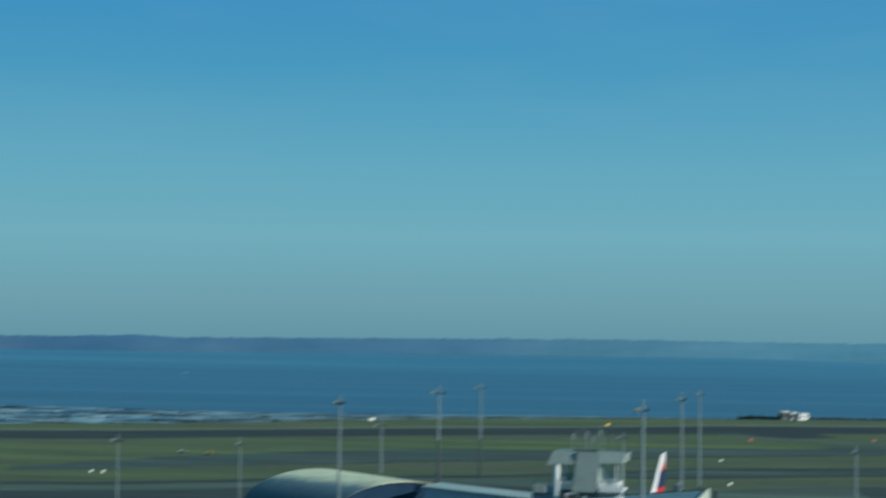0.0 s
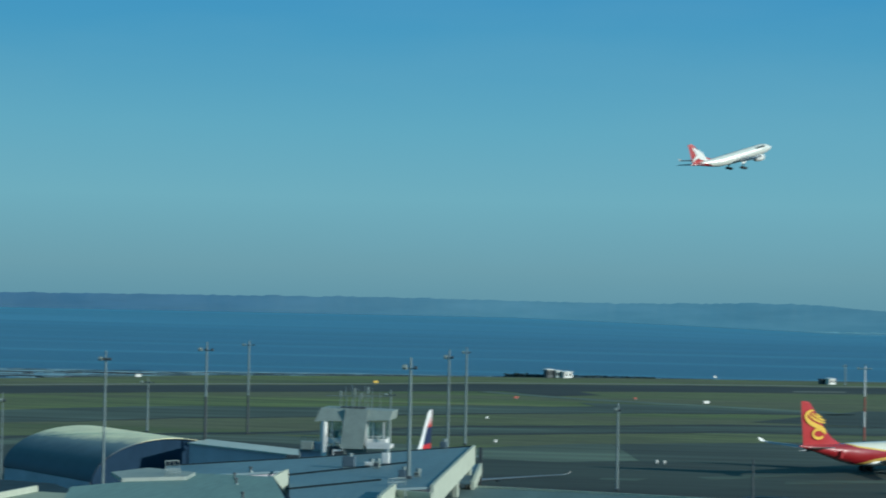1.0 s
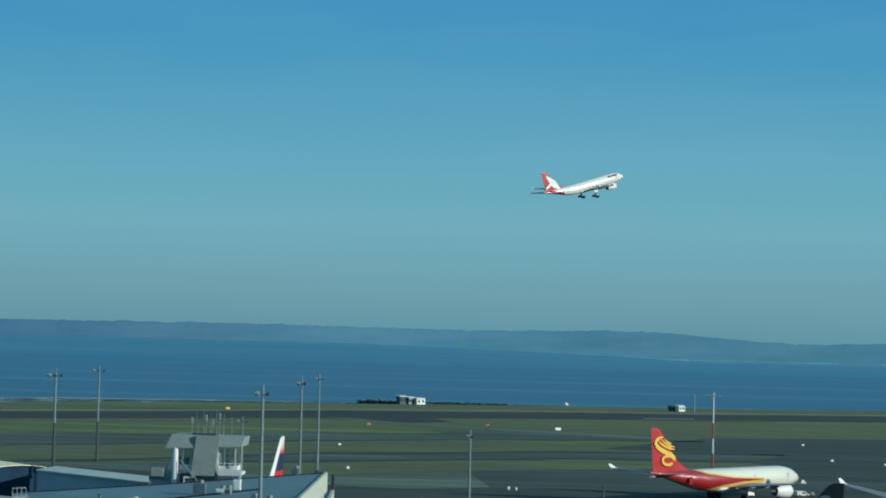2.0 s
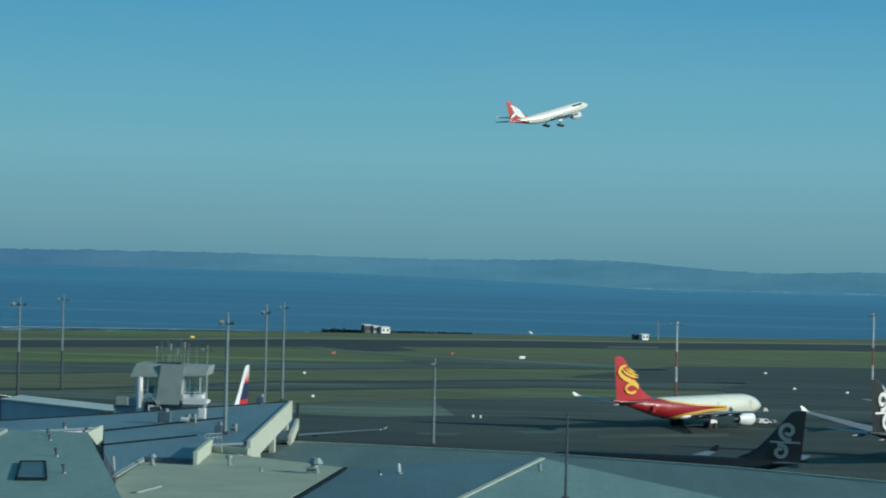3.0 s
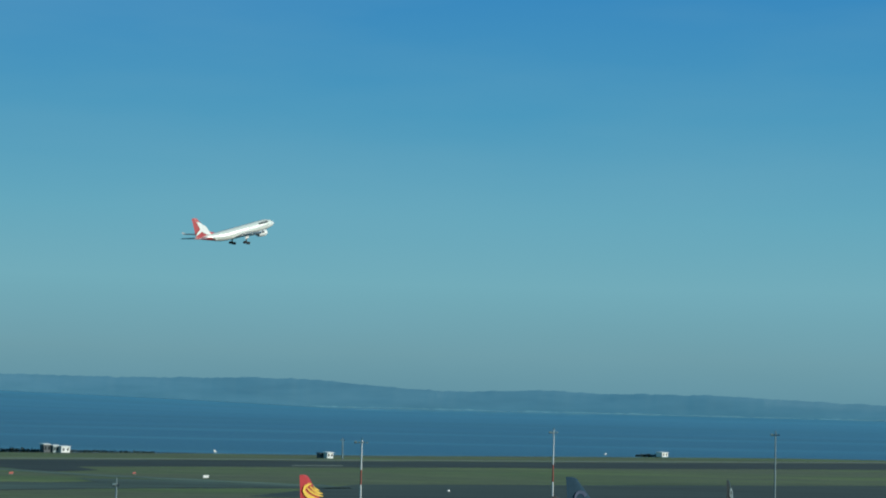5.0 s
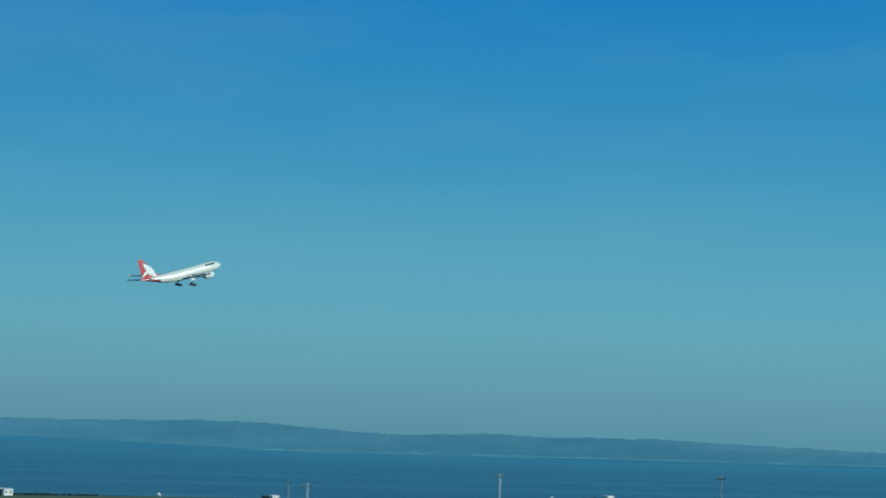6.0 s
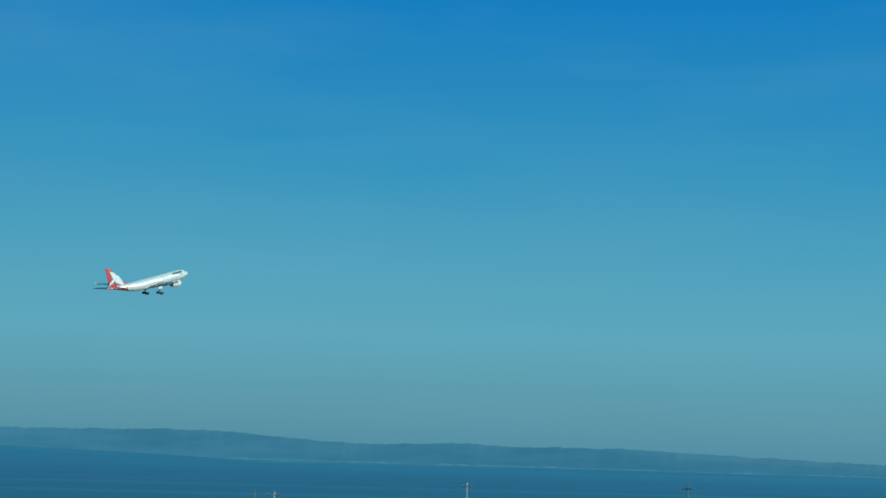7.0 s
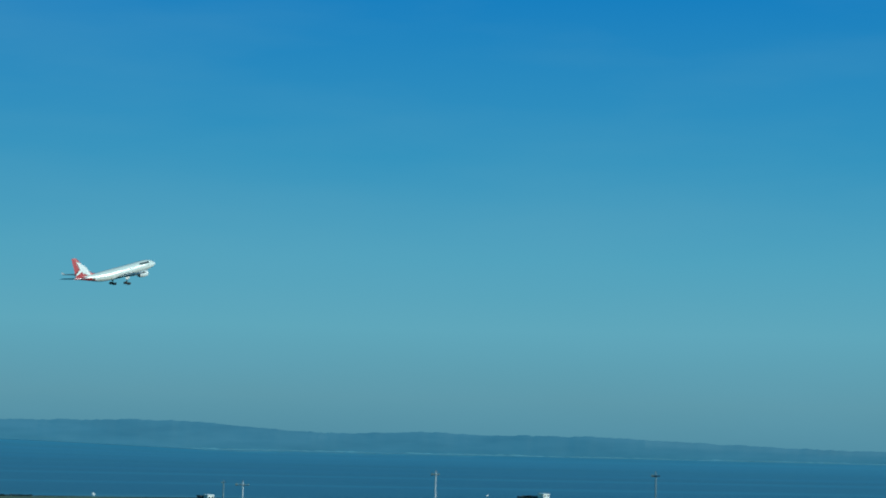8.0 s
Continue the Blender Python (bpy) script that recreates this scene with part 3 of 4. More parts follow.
        # engine
        ex, ey, ez = -16.6, 9.4 * s, 2.35
        ring = [i * math.tau / 22 for i in range(22)]
        nac = [(0.25, 1.36), (0.0, 1.52), (-0.5, 1.72), (-2.0, 1.80), (-4.0, 1.62), (-5.6, 1.22), (-5.5, 1.05), (-3.5, 1.0)]
        eng = part("engine", rings(bmesh.new(), [[(ex + dx, ey + r * math.cos(a), ez + r * math.sin(a)) for a in ring] for dx, r in [(-0.9, 1.22)] + nac], caps=False), paint.engine, plane)
        smooth(eng, 50)
        part("fan", rings(bmesh.new(), [[(ex - 0.9 + dx, ey + r * math.cos(a), ez + r * math.sin(a)) for a in ring] for dx, r in ((0.0, 1.25), (0.05, 0.5), (0.7, 0.04))]), DARK_STEEL, eng)
        part("exhaust_cone", rings(bmesh.new(), [[(ex + dx, ey + r * math.cos(a), ez + r * math.sin(a)) for a in ring] for dx, r in ((-3.5, 1.0), (-5.6, 0.75), (-7.4, 0.12))]), DARK_STEEL, eng)
        part("pylon", prism(bmesh.new(), [(-18.2, ey - 0.22, 4.2), (-18.2, ey + 0.22, 4.2), (-28.0, ey + 0.15, 4.0), (-28.0, ey - 0.15, 4.0)],
                            [(-17.6, ey - 0.2, 3.9), (-17.6, ey + 0.2, 3.9), (-24.0, ey + 0.15, 3.1), (-24.0, ey - 0.15, 3.1)]), paint.wing, eng)
        # main gear
        wz = 0.7 - hang
        gear = part("main_gear", tubes(((-27.3, 5.3 * s, 3.2), (-27.3, 5.3 * s, wz), 0.3), ((-28.4, 5.3 * s, wz + 0.25 * hang), (-26.2, 5.3 * s, wz - 0.25 * hang), 0.2),
                                       ((-25.6, 4.9 * s, 3.1), (-27.2, 5.3 * s, wz + 0.9), 0.14)), DARK_STEEL if hang else STEEL, plane)
        for x in (-28.35, -26.25):
            for dy in (-0.65, 0.65):
                zz = wz + (0.25 if x < -27.3 else -0.25) * hang
                part("wheel", tubes(((x, 5.3 * s + dy - 0.24, zz), (x, 5.3 * s + dy + 0.24, zz), 0.7), n=16), RUBBER, gear)
        part("gear_door", boxes((-28.6, -26.0, 5.3 * s + 0.9 * s, 5.3 * s + 0.98 * s, 1.3, 3.2)), WHITE, gear)
    nose = part("nose_gear", tubes(((-6.7, 0, 2.4), (-6.7, 0, 0.55), 0.15), ((-5.4, 0, 2.3), (-6.6, 0, 1.2), 0.08)), STEEL, plane)
    for y in (-0.36, 0.36):
        part("wheel", tubes(((-6.7, y - 0.18, 0.53), (-6.7, y + 0.18, 0.53), 0.53), n=14), RUBBER, nose)
    # fin
    zs = ((6.9, 4.6), (7.7, 2.6), (8.6, 1.1), (9.8, 0.3), (12.0, 0.0), (17.2, 0.0), (17.6, -0.3), (17.85, -0.9))
    fin = part("fin", rings(bmesh.new(), [foil(((fin_chord(z)[0] + sweep, 0, z), (fin_chord(z)[1], 0, z), (0, 1, 0)), 0.1 if sweep < 0.5 else 0.07) for z, sweep in zs]), paint.fin, plane)
    smooth(fin, 50)
    for marks in paint.marks:
        for side in (1, -1):
            part("fin_emblem", ribbon(marks, side), paint.emblem, fin)
    return plane


def fin_flag_material():
    """White leading edge with red, navy and red waves behind it."""
    k = Nodes("waved_flag_fin").set(Roughness=0.3)
    ax = k.axes()
    lead = k.math("ADD", ax[0], k.math("MULTIPLY", ax[2], 0.86))
    band = k.ramp(k.math("DIVIDE", ax[2], 20.0), [(0.0, (0.55, 0.03, 0.04)), (0.50, (0.55, 0.03, 0.04)), (0.52, (0.02, 0.03, 0.09)), (0.69, (0.02, 0.03, 0.09)),
                                                  (0.71, (0.60, 0.05, 0.04)), (0.82, (0.75, 0.72, 0.72))])
    k.colour(k.mix(k.math("LESS_THAN", lead, -41.0), (0.75, 0.75, 0.74), band))
    return k.mat


def fern_material():
    k = Nodes("white_hull_with_black_fern").set(Roughness=0.3)
    ax = k.axes()
    u = k.math("ADD", ax[0], k.math("MULTIPLY", ax[2], 1.2))
    stripe = k.math("GREATER_THAN", k.math("SINE", k.math("MULTIPLY", k.math("ADD", ax[0], k.math("MULTIPLY", k.math("ABSOLUTE", k.math("SUBTRACT", ax[2], 5.2)), 1.6)), 2.6)), 0.1)
    aft = k.math("LESS_THAN", u, -39.5)
    tail = k.math("LESS_THAN", u, -44.0)
    k.colour(k.mix(tail, k.mix(k.math("MULTIPLY", stripe, aft), (0.76, 0.77, 0.76), (0.02, 0.02, 0.022)), (0.018, 0.018, 0.02)))
    return k.mat


WING_GREY = plain("grey_wing_paint", (0.20, 0.22, 0.24), 0.4, vary=0.08)
HULL_RED = livery("white_hull_red_gold_sweep", [(0.0, 1.2), (0.17, 1.0), (0.24, 0.80), (0.33, 0.66), (0.50, 0.54), (0.70, 0.475)],
                  [(0.0, 0.0), (0.22, 0.0), (0.30, 0.23), (0.42, 0.37), (0.56, 0.44), (0.70, 0.47)], (0.33, 0.014, 0.020), (0.72, 0.47, 0.10), 0.075)
HULL_WHITE_RED = livery("white_hull_red_tail", [(0.0, 0.74), (0.09, 0.76), (0.17, 0.62), (0.26, 0.30)], [(0.0, 0.0), (0.1, 0.0), (0.18, 0.0), (0.26, 0.0)],
                        (0.40, 0.020, 0.026), (0.74, 0.75, 0.72), 0.001, (0.80, 0.82, 0.77))
HULL_WHITE = plain("white_hull_paint", (0.74, 0.75, 0.74), 0.3, vary=0.04)
FIN_RED = plain("red_fin_paint", (0.44, 0.020, 0.026), 0.35, vary=0.06)
FIN_BLACK = plain("black_fin_paint", (0.016, 0.018, 0.02), 0.35, vary=0.1)
FIN_PALE = plain("dull_blue_grey_fin_paint", (0.034, 0.072, 0.105), 0.9, vary=0.06, gloss=0.1)
NAVY = plain("navy_emblem_paint", (0.06, 0.09, 0.16), 0.4)

def flame(*pts):
    """A plume on the fin; its points run from 0 to 100 along the chord from the rudder and up the fin."""
    return [(-56.6 + u * 0.098, 7.5 + v * 0.100, w * 0.9) for u, v, w in pts]


curls = [flame((30, 82, 0.1), (16, 80, 0.35), (4, 75, 0.5), (0, 67, 0.55), (6, 59, 0.58), (20, 51, 0.6), (38, 45, 0.6), (56, 40, 0.55), (69, 33, 0.45), (70, 25, 0.38)),
         flame(*[(46 + 21 * math.cos(radians(a)), 26 + 10.5 * math.sin(radians(a)), 0.36) for a in range(20, 321, 20)]),
         flame((10, 74, 0.1), (20, 66, 0.26), (36, 59, 0.3), (54, 54, 0.28), (72, 51, 0.08)),
         flame((22, 76, 0.1), (32, 69, 0.24), (46, 63, 0.26), (60, 59, 0.22), (72, 57, 0.06)),
         flame((34, 76, 0.1), (42, 71, 0.2), (52, 67, 0.2), (60, 65, 0.06))]
hop = [[(-55.2, 15.6, 0.15), (-54.0, 14.4, 0.8), (-52.6, 12.6, 1.5), (-50.8, 10.6, 1.9), (-48.6, 8.6, 1.0), (-47.2, 7.6, 0.3)],
       [(-51.8, 11.8, 0.3), (-54.0, 10.4, 0.8), (-56.2, 9.4, 0.5), (-57.2, 8.6, 0.15)]]
koru = [spiral(-54.2, 13.5, 1.95, 0.55, -110, 330, 0.45, 0.36), spiral(-52.6, 9.1, 1.6, 0.5, 70, 500, 0.42, 0.34), [(-50.4, 11.2, 0.2), (-53.0, 11.1, 0.22), (-56.8, 11.1, 0.2)]]
edge_line = [(-54.1, 16.6, 0.12), (-52.1, 14.0, 0.2), (-50.3, 11.6, 0.24), (-48.4, 9.2, 0.26), (-46.4, 8.0, 0.3)]
swirl = [spiral(-54.0, 12.4, 1.9, 1.2, 20, 200, 0.5, 0.2), [(-51.8, 11.4, 0.1), (-53.6, 12.0, 0.4), (-55.8, 12.4, 0.1)]]

P_RED = Paint(HULL_RED, FIN_RED, WING_GREY, WHITE, WHITE, YELLOW, curls)
P_HOP = Paint(HULL_WHITE_RED, FIN_RED, WING_GREY, WHITE, WING_GREY, WHITE, hop)
P_FERN = Paint(fern_material(), FIN_BLACK, WING_GREY, WHITE, WHITE, WHITE, koru + [edge_line])
P_BLACK = Paint(FIN_BLACK, FIN_BLACK, WING_GREY, FIN_BLACK, FIN_BLACK, STEEL, koru)
P_PALE = Paint(FIN_PALE, FIN_PALE, WING_GREY, WHITE, WHITE, NAVY, swirl)
P_FLAG = Paint(HULL_WHITE, fin_flag_material(), WING_GREY, WHITE, WHITE, WHITE, [])

airliner(pose(50.14, 1056.07, 122.67, 1.0, -15.9, 42.3), P_HOP, "white twin-engine airliner with red tail climbing, wheels down", hang=1.7, band=DARK_STEEL)
airliner(pose(70.2, 512.6, 0.11, 0, 0, 46.0), P_RED, "white airliner with red and gold tail parked on the apron", tip=0.75)
airliner(pose(*(116.09, 435.76), 0.11, 0, 0, 46), P_FERN, "white airliner with black koru tail and fern stripes, parked", flex=2.6)
airliner(pose(*(8.10, 350.38), 0.11, 0, 0, 172) @ Matrix.Scale(0.82, 4), P_BLACK, "smaller all-black airliner with white koru tail emblem")
airliner(pose(*(152.20, 508.90), 0.11, 0, 0, 20), P_PALE, "dull blue-grey airliner with a swirl on its tail, parked")
airliner(pose(*(179.04, 576.43), 0.11, 0, 0, 58) @ Matrix.Scale(0.9, 4), P_BLACK, "all-black airliner with pale koru tail at far stand")
airliner(pose(*(-59.90, 364.71), 0.11, 0, 0, 260) @ Matrix.Diagonal((0.92, 1.15, 0.92, 1)), P_FLAG, "airliner with red, white and navy fin behind the pier", tip=0.45)


# ---- terminal buildings ----
def pier():
    b = thing("terminal_building", pose(0, 0, 0), "long low pier building with blue-grey metal roof", "building")
    fr, nr, fl, far2 = (-36.01, 358.17, 13.00), (-33.52, 275.77, 13.00), (-59.51, 320.45, 13.00), (-76.91, 296.82, 13.00)
    front = [(-38.09, 271.73, 13.00), (-37.07, 250.89, 13.00), (-43.77, 252.05, 13.00), (-43.54, 231.12, 13.00), (-49.37, 254.34, 13.00), (-57.58, 295.66, 13.00), (-71.96, 277.89, 13.00)]
    poly = [fr, nr] + front + [far2, fl]
    part("roof", slab(poly, 0.35), ROOF_BLUE, b)
    part("wall", down_to([(fr[0] - 4, fr[1] - 2, 12.6), (nr[0] - 4, nr[1] + 0.5, 12.6)] + [(p[0], p[1] + 0.5, 12.6) for p in front] + [(far2[0], far2[1] - 0.5, 12.6), (fl[0], fl[1] - 0.5, 12.6)], 0), WALL_BLUE, b)
    part("fascia", bar((fr[0] + 0.3, fr[1], 9.9), (nr[0] + 0.3, nr[1] - 0.5, 9.9), 0.5, 3.4), PARAPET, b, "cream fascia beam")
    part("gutter", bar((fr[0] - 0.3, fr[1] + 0.3, 12.2), (fl[0], fl[1] + 0.3, 12.2), 0.4, 0.95), GUTTER, b)
    part("gutter", bar((fl[0], fl[1] + 0.3, 12.2), (far2[0], far2[1] + 0.3, 12.2), 0.4, 0.95), GUTTER, b)
    for a, c in (((-56.02, 286.87, 13.00), (-46.82, 306.94, 13.00)), ((-51.71, 265.09, 13.00), (-41.80, 283.48, 13.00)), ((-46.82, 306.94, 13.00), (-42.40, 316.61, 13.00))):
        part("roof_seam", bar((*a[:2], 13.0), (*c[:2], 13.0), 0.5, 0.2), GUTTER, b)
    for k in (0.10, 0.45, 0.80):
        x, y = fr[0] + (nr[0] - fr[0]) * k, fr[1] + (nr[1] - fr[1]) * k
        part("column", boxes((x - 0.4, x + 0.4, y - 1.1, y + 1.1, 0, 9.9)), PARAPET, b)
    lo, hi = (-33.43, 334.26, 7.60), (-36.07, 374.72, 7.60)
    part("fascia", bar((*lo[:2], 6.9), (*hi[:2], 6.9), 0.6, 1.9), PARAPET, b, "cream lower canopy beam")
    part("canopy", slab([(lo[0], lo[1], 8.6), (hi[0], hi[1], 8.6), (hi[0] - 5, hi[1], 8.6), (lo[0] - 4, lo[1], 8.6)], 0.3), ROOF_BLUE, b)
    part("column", boxes((hi[0] - 0.3, hi[0] + 0.3, hi[1] - 0.3, hi[1] + 0.3, 0, 11.8)), DARK_STEEL, b)
    return b


def hip_left():
    b = thing("terminal_building", pose(0, 0, 0), "terminal wing with sloping grey-green metal roof", "building")
    a, c, d = (-53.04, 261.61, 15.00), (-64.58, 260.97, 15.20), (-65.33, 254.04, 15.10)
    e = (-73.92, 238.59, 15.00)
    near_r = (-33.44, 187.24, 13.40)
    near_l = (-60.32, 183.78, 13.83)
    part("roof", slab([a, c, d, e, near_l, near_r], 0.4), ROOF_TEAL, b)
    part("wall", down_to([a, c, d, e, near_l, near_r], 0, 0.42), WALL_BLUE, b)
    top = (-53.41, 273.84, 15.00)
    part("gable_wall", prism(bmesh.new(), [a, top, (top[0], top[1], 11.2)], [(p[0] - 0.4, p[1] + 0.3, p[2]) for p in (a, top, (top[0], top[1], 11.2))]), PARAPET, b, "cream triangular gable")
    deck = [(-73.02, 253.27, 15.23), (-70.08, 260.92, 15.30), (-62.95, 258.22, 15.12), (-62.64, 252.39, 15.02), (-69.73, 246.81, 15.06)]
    part("roof_deck", slab([(x, y, z + 0.45) for x, y, z in deck], 0.5), GREY_PANEL, b, "pale raised roof deck")
    q = [Vector(p) + Vector((0, 0, 0.25)) for p in ((-53.39, 225.61, 14.41), (-50.81, 226.62, 14.37), (-47.39, 212.09, 14.07), (-50.37, 211.00, 14.11))]
    part("skylight", slab([tuple(p) for p in q], 0.5), HATCH, b, "dark glazed roof hatch")
    for i in range(4):
        part("hatch_frame", bar(q[i] - Vector((0, 0, 0.2)), q[(i + 1) % 4] - Vector((0, 0, 0.2)), 0.25, 0.30), GUTTER, b)
    return b


def flat_roof():
    b = thing("terminal_building", pose(0, 0, 0), "flat beige membrane roof with cream parapet", "building")
    poly = [(-37.06, 264.56, 12.60), (-17.67, 248.57, 12.60), (-21.24, 215.67, 12.60), (-22.03, 198.26, 12.60), (-37.34, 194.93, 12.60), (-42.73, 227.62, 12.60), (-43.41, 248.85, 12.60), (-36.39, 246.42, 12.60)]
    part("roof", slab(poly, 0.3), ROOF_BEIGE, b)
    part("wall", down_to(poly, 0, 0.31), SLATE, b)
    p, q = poly[7], poly[0]
    part("parapet", bar((*p[:2], 12.6), (*q[:2], 12.6), 0.5, 1.7), PARAPET, b)
    part("parapet", bar((*q[:2], 12.6), (*(-31.49, 261.30, 12.60)[:2], 12.6), 0.5, 0.9), PARAPET, b)
    part("gutter", bar((*poly[1][:2], 12.5), (*poly[3][:2], 12.5), 0.45, 0.16), GUTTER, b)
    part("coping", bar((*(-43.31, 229.95, 12.60)[:2], 12.6), (*(-43.78, 250.96, 12.60)[:2], 12.6), 0.5, 0.25), GREY_PANEL, b)
    part("coping", bar((*(-38.26, 214.89, 12.60)[:2], 12.6), (*(-36.67, 221.99, 12.60)[:2], 12.6), 0.5, 0.2), GREY_PANEL, b)
    return b


def long_roof():
    b = thing("terminal_building", pose(0, 0, 0), "long terminal roof of dull blue-grey metal with a pale edge", "building")
    far = [(-40.36, 334.46, 7.40), (-33.12, 338.81, 7.40), (-8.71, 333.13, 7.40), (12.93, 327.12, 7.40), (39.17, 313.72, 7.40), (59.73, 297.40, 7.40), (70.21, 287.93, 7.40)]
    near = [(70, 150, 7.4), (-30, 150, 7.4)]
    part("roof", slab(far + near, 0.3), ROOF_GREY, b)
    part("wall", down_to(far + near, 0, 0.31), WALL_DARK, b)
    for a, c in zip(far[1:], far[2:]):
        part("fascia", bar((a[0], a[1] + 0.2, 7.2), (c[0], c[1] + 0.2, 7.2), 0.4, 0.5), PARAPET, b, "pale roof edge trim")
    return b


def gable_roof():
    b = thing("terminal_building", pose(0, 0, 0), "gabled metal roof with pale ridge capping", "building")
    top, near = (8.30, 294.79, 10.00), (-5.78, 227.77, 10.00)
    le, ln = (-14.48, 296.67, 8.20), (-24.46, 238.35, 8.20)
    re, rn = (32.29, 263.83, 8.20), (27.22, 221.50, 8.20)
    crest, foot = (-17.3, 249.2, 12.45), (-21.7, 199.0, 12.45)
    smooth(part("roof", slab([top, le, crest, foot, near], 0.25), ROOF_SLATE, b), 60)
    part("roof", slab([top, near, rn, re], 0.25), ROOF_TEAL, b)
    part("wall", prism(bmesh.new(), [(p[0], p[1], p[2] - 0.3) for p in (top, le, ln, near)], [(p[0], p[1], 7.4) for p in (top, le, ln, near)]), WALL_BLUE, b)
    part("wall", prism(bmesh.new(), [(p[0], p[1], p[2] - 0.3) for p in (top, near, rn, re)], [(p[0], p[1], 7.4) for p in (top, near, rn, re)]), WALL_BLUE, b)
    part("ridge_cap", bar((*top[:2], 10.0), (*near[:2], 10.0), 0.7, 0.15), PARAPET, b)
    return b


def shed():
    b = thing("shed", pose(0, 0, 0), "blue-grey shed with pale low-pitched roof", "building")
    tl, tr = (-92.46, 372.70, 11.21), (-69.43, 365.46, 10.01)
    back = Vector((2.0, 8.0, 0.25))
    poly = [tl, tr, tuple(Vector(tr) + back), tuple(Vector(tl) + back)]
    part("roof", slab(poly, 0.3), ROOF_LIGHT, b)
    part("wall", down_to([tuple(Vector(p) + Vector((0.3, 0.3, 0))) for p in poly], 0, 0.3), WALL_BLUE, b)
    part("fascia", bar((tr[0] - 2.2, tr[1] - 0.4, tr[2] - 1.4), (tr[0] + 0.6, tr[1] + 3.0, tr[2] - 1.4), 0.4, 1.4), PARAPET, b)
    return b


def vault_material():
    """Cream sheeting with sun painted onto the crown and shade, grey-blue and streaked, lower down."""
    k = Nodes("vault_sheeting_painted_shade").set(Roughness=0.5)
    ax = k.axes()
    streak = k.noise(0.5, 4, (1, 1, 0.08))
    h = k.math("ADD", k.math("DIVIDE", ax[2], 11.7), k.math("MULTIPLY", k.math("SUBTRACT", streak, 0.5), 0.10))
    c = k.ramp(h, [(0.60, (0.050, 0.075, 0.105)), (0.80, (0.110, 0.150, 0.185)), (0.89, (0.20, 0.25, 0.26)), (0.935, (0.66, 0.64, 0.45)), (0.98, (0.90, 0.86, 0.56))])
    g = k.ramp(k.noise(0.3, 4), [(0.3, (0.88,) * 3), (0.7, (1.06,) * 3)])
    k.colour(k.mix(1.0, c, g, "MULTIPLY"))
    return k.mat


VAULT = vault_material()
END_WALL = plain("navy_end_cladding", (0.020, 0.046, 0.085), 0.9, vary=0.15, scale=0.2, gloss=0.05)


def barrel():
    b = thing("hangar", pose(0, 0, 0), "hangar with pale curved barrel roof and dark end wall", "building")
    a, c = Vector((-123.06, 401.57, 12.13)), Vector((-97.81, 379.60, 11.50))
    d = (c - a).normalized()
    side = d.cross(Vector((0, 0, 1))).normalized()
    half, rise, n = 17.5, 7.8, 32
    rows_o = []
    for p in (a, c):
        rows_o.append([p + side * half * math.cos(math.pi * i / n) + Vector((0, 0, -rise + rise * math.sin(math.pi * i / n))) for i in range(n + 1)])
    bm = bmesh.new()
    skin = [[[bm.verts.new(v - Vector((0, 0, drop))) for v in r] for r in rows_o] for drop in (0.0, 0.12)]
    for o in skin:
        for i in range(n):
            bm.faces.new((o[0][i], o[0][i + 1], o[1][i + 1], o[1][i]))
    for e in (0, 1):
        for i in range(n):
            bm.faces.new((skin[0][e][i], skin[0][e][i + 1], skin[1][e][i + 1], skin[1][e][i]))
    for i in (0, n):
        bm.faces.new((skin[0][0][i], skin[0][1][i], skin[1][1][i], skin[1][0][i]))
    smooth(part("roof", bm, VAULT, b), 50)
    for name, p in (("end_wall", c - d * 0.5), ("end_wall", a + d * 0.8)):
        arc = [p + side * (half - 0.3) * math.cos(math.pi * i / n) + Vector((0, 0, -rise - 0.36 + rise * math.sin(math.pi * i / n))) for i in range(n + 1)]
        lo = [Vector((arc[0].x, arc[0].y, 0)), Vector((arc[-1].x, arc[-1].y, 0))]
        poly = arc + [lo[1], lo[0]]
        part(name, prism(bmesh.new(), poly, [v - d * 0.4 for v in poly]), END_WALL, b)
    for s in (1, -1):
        p, q = a + d * 0.6 + side * s * (half - 0.2), c - d * 1 + side * s * (half - 0.2)
        part("wall", bar((p.x, p.y, 0), (q.x, q.y, 0), 0.3, a.z - rise - 0.3), WALL_BLUE, b)
    return b


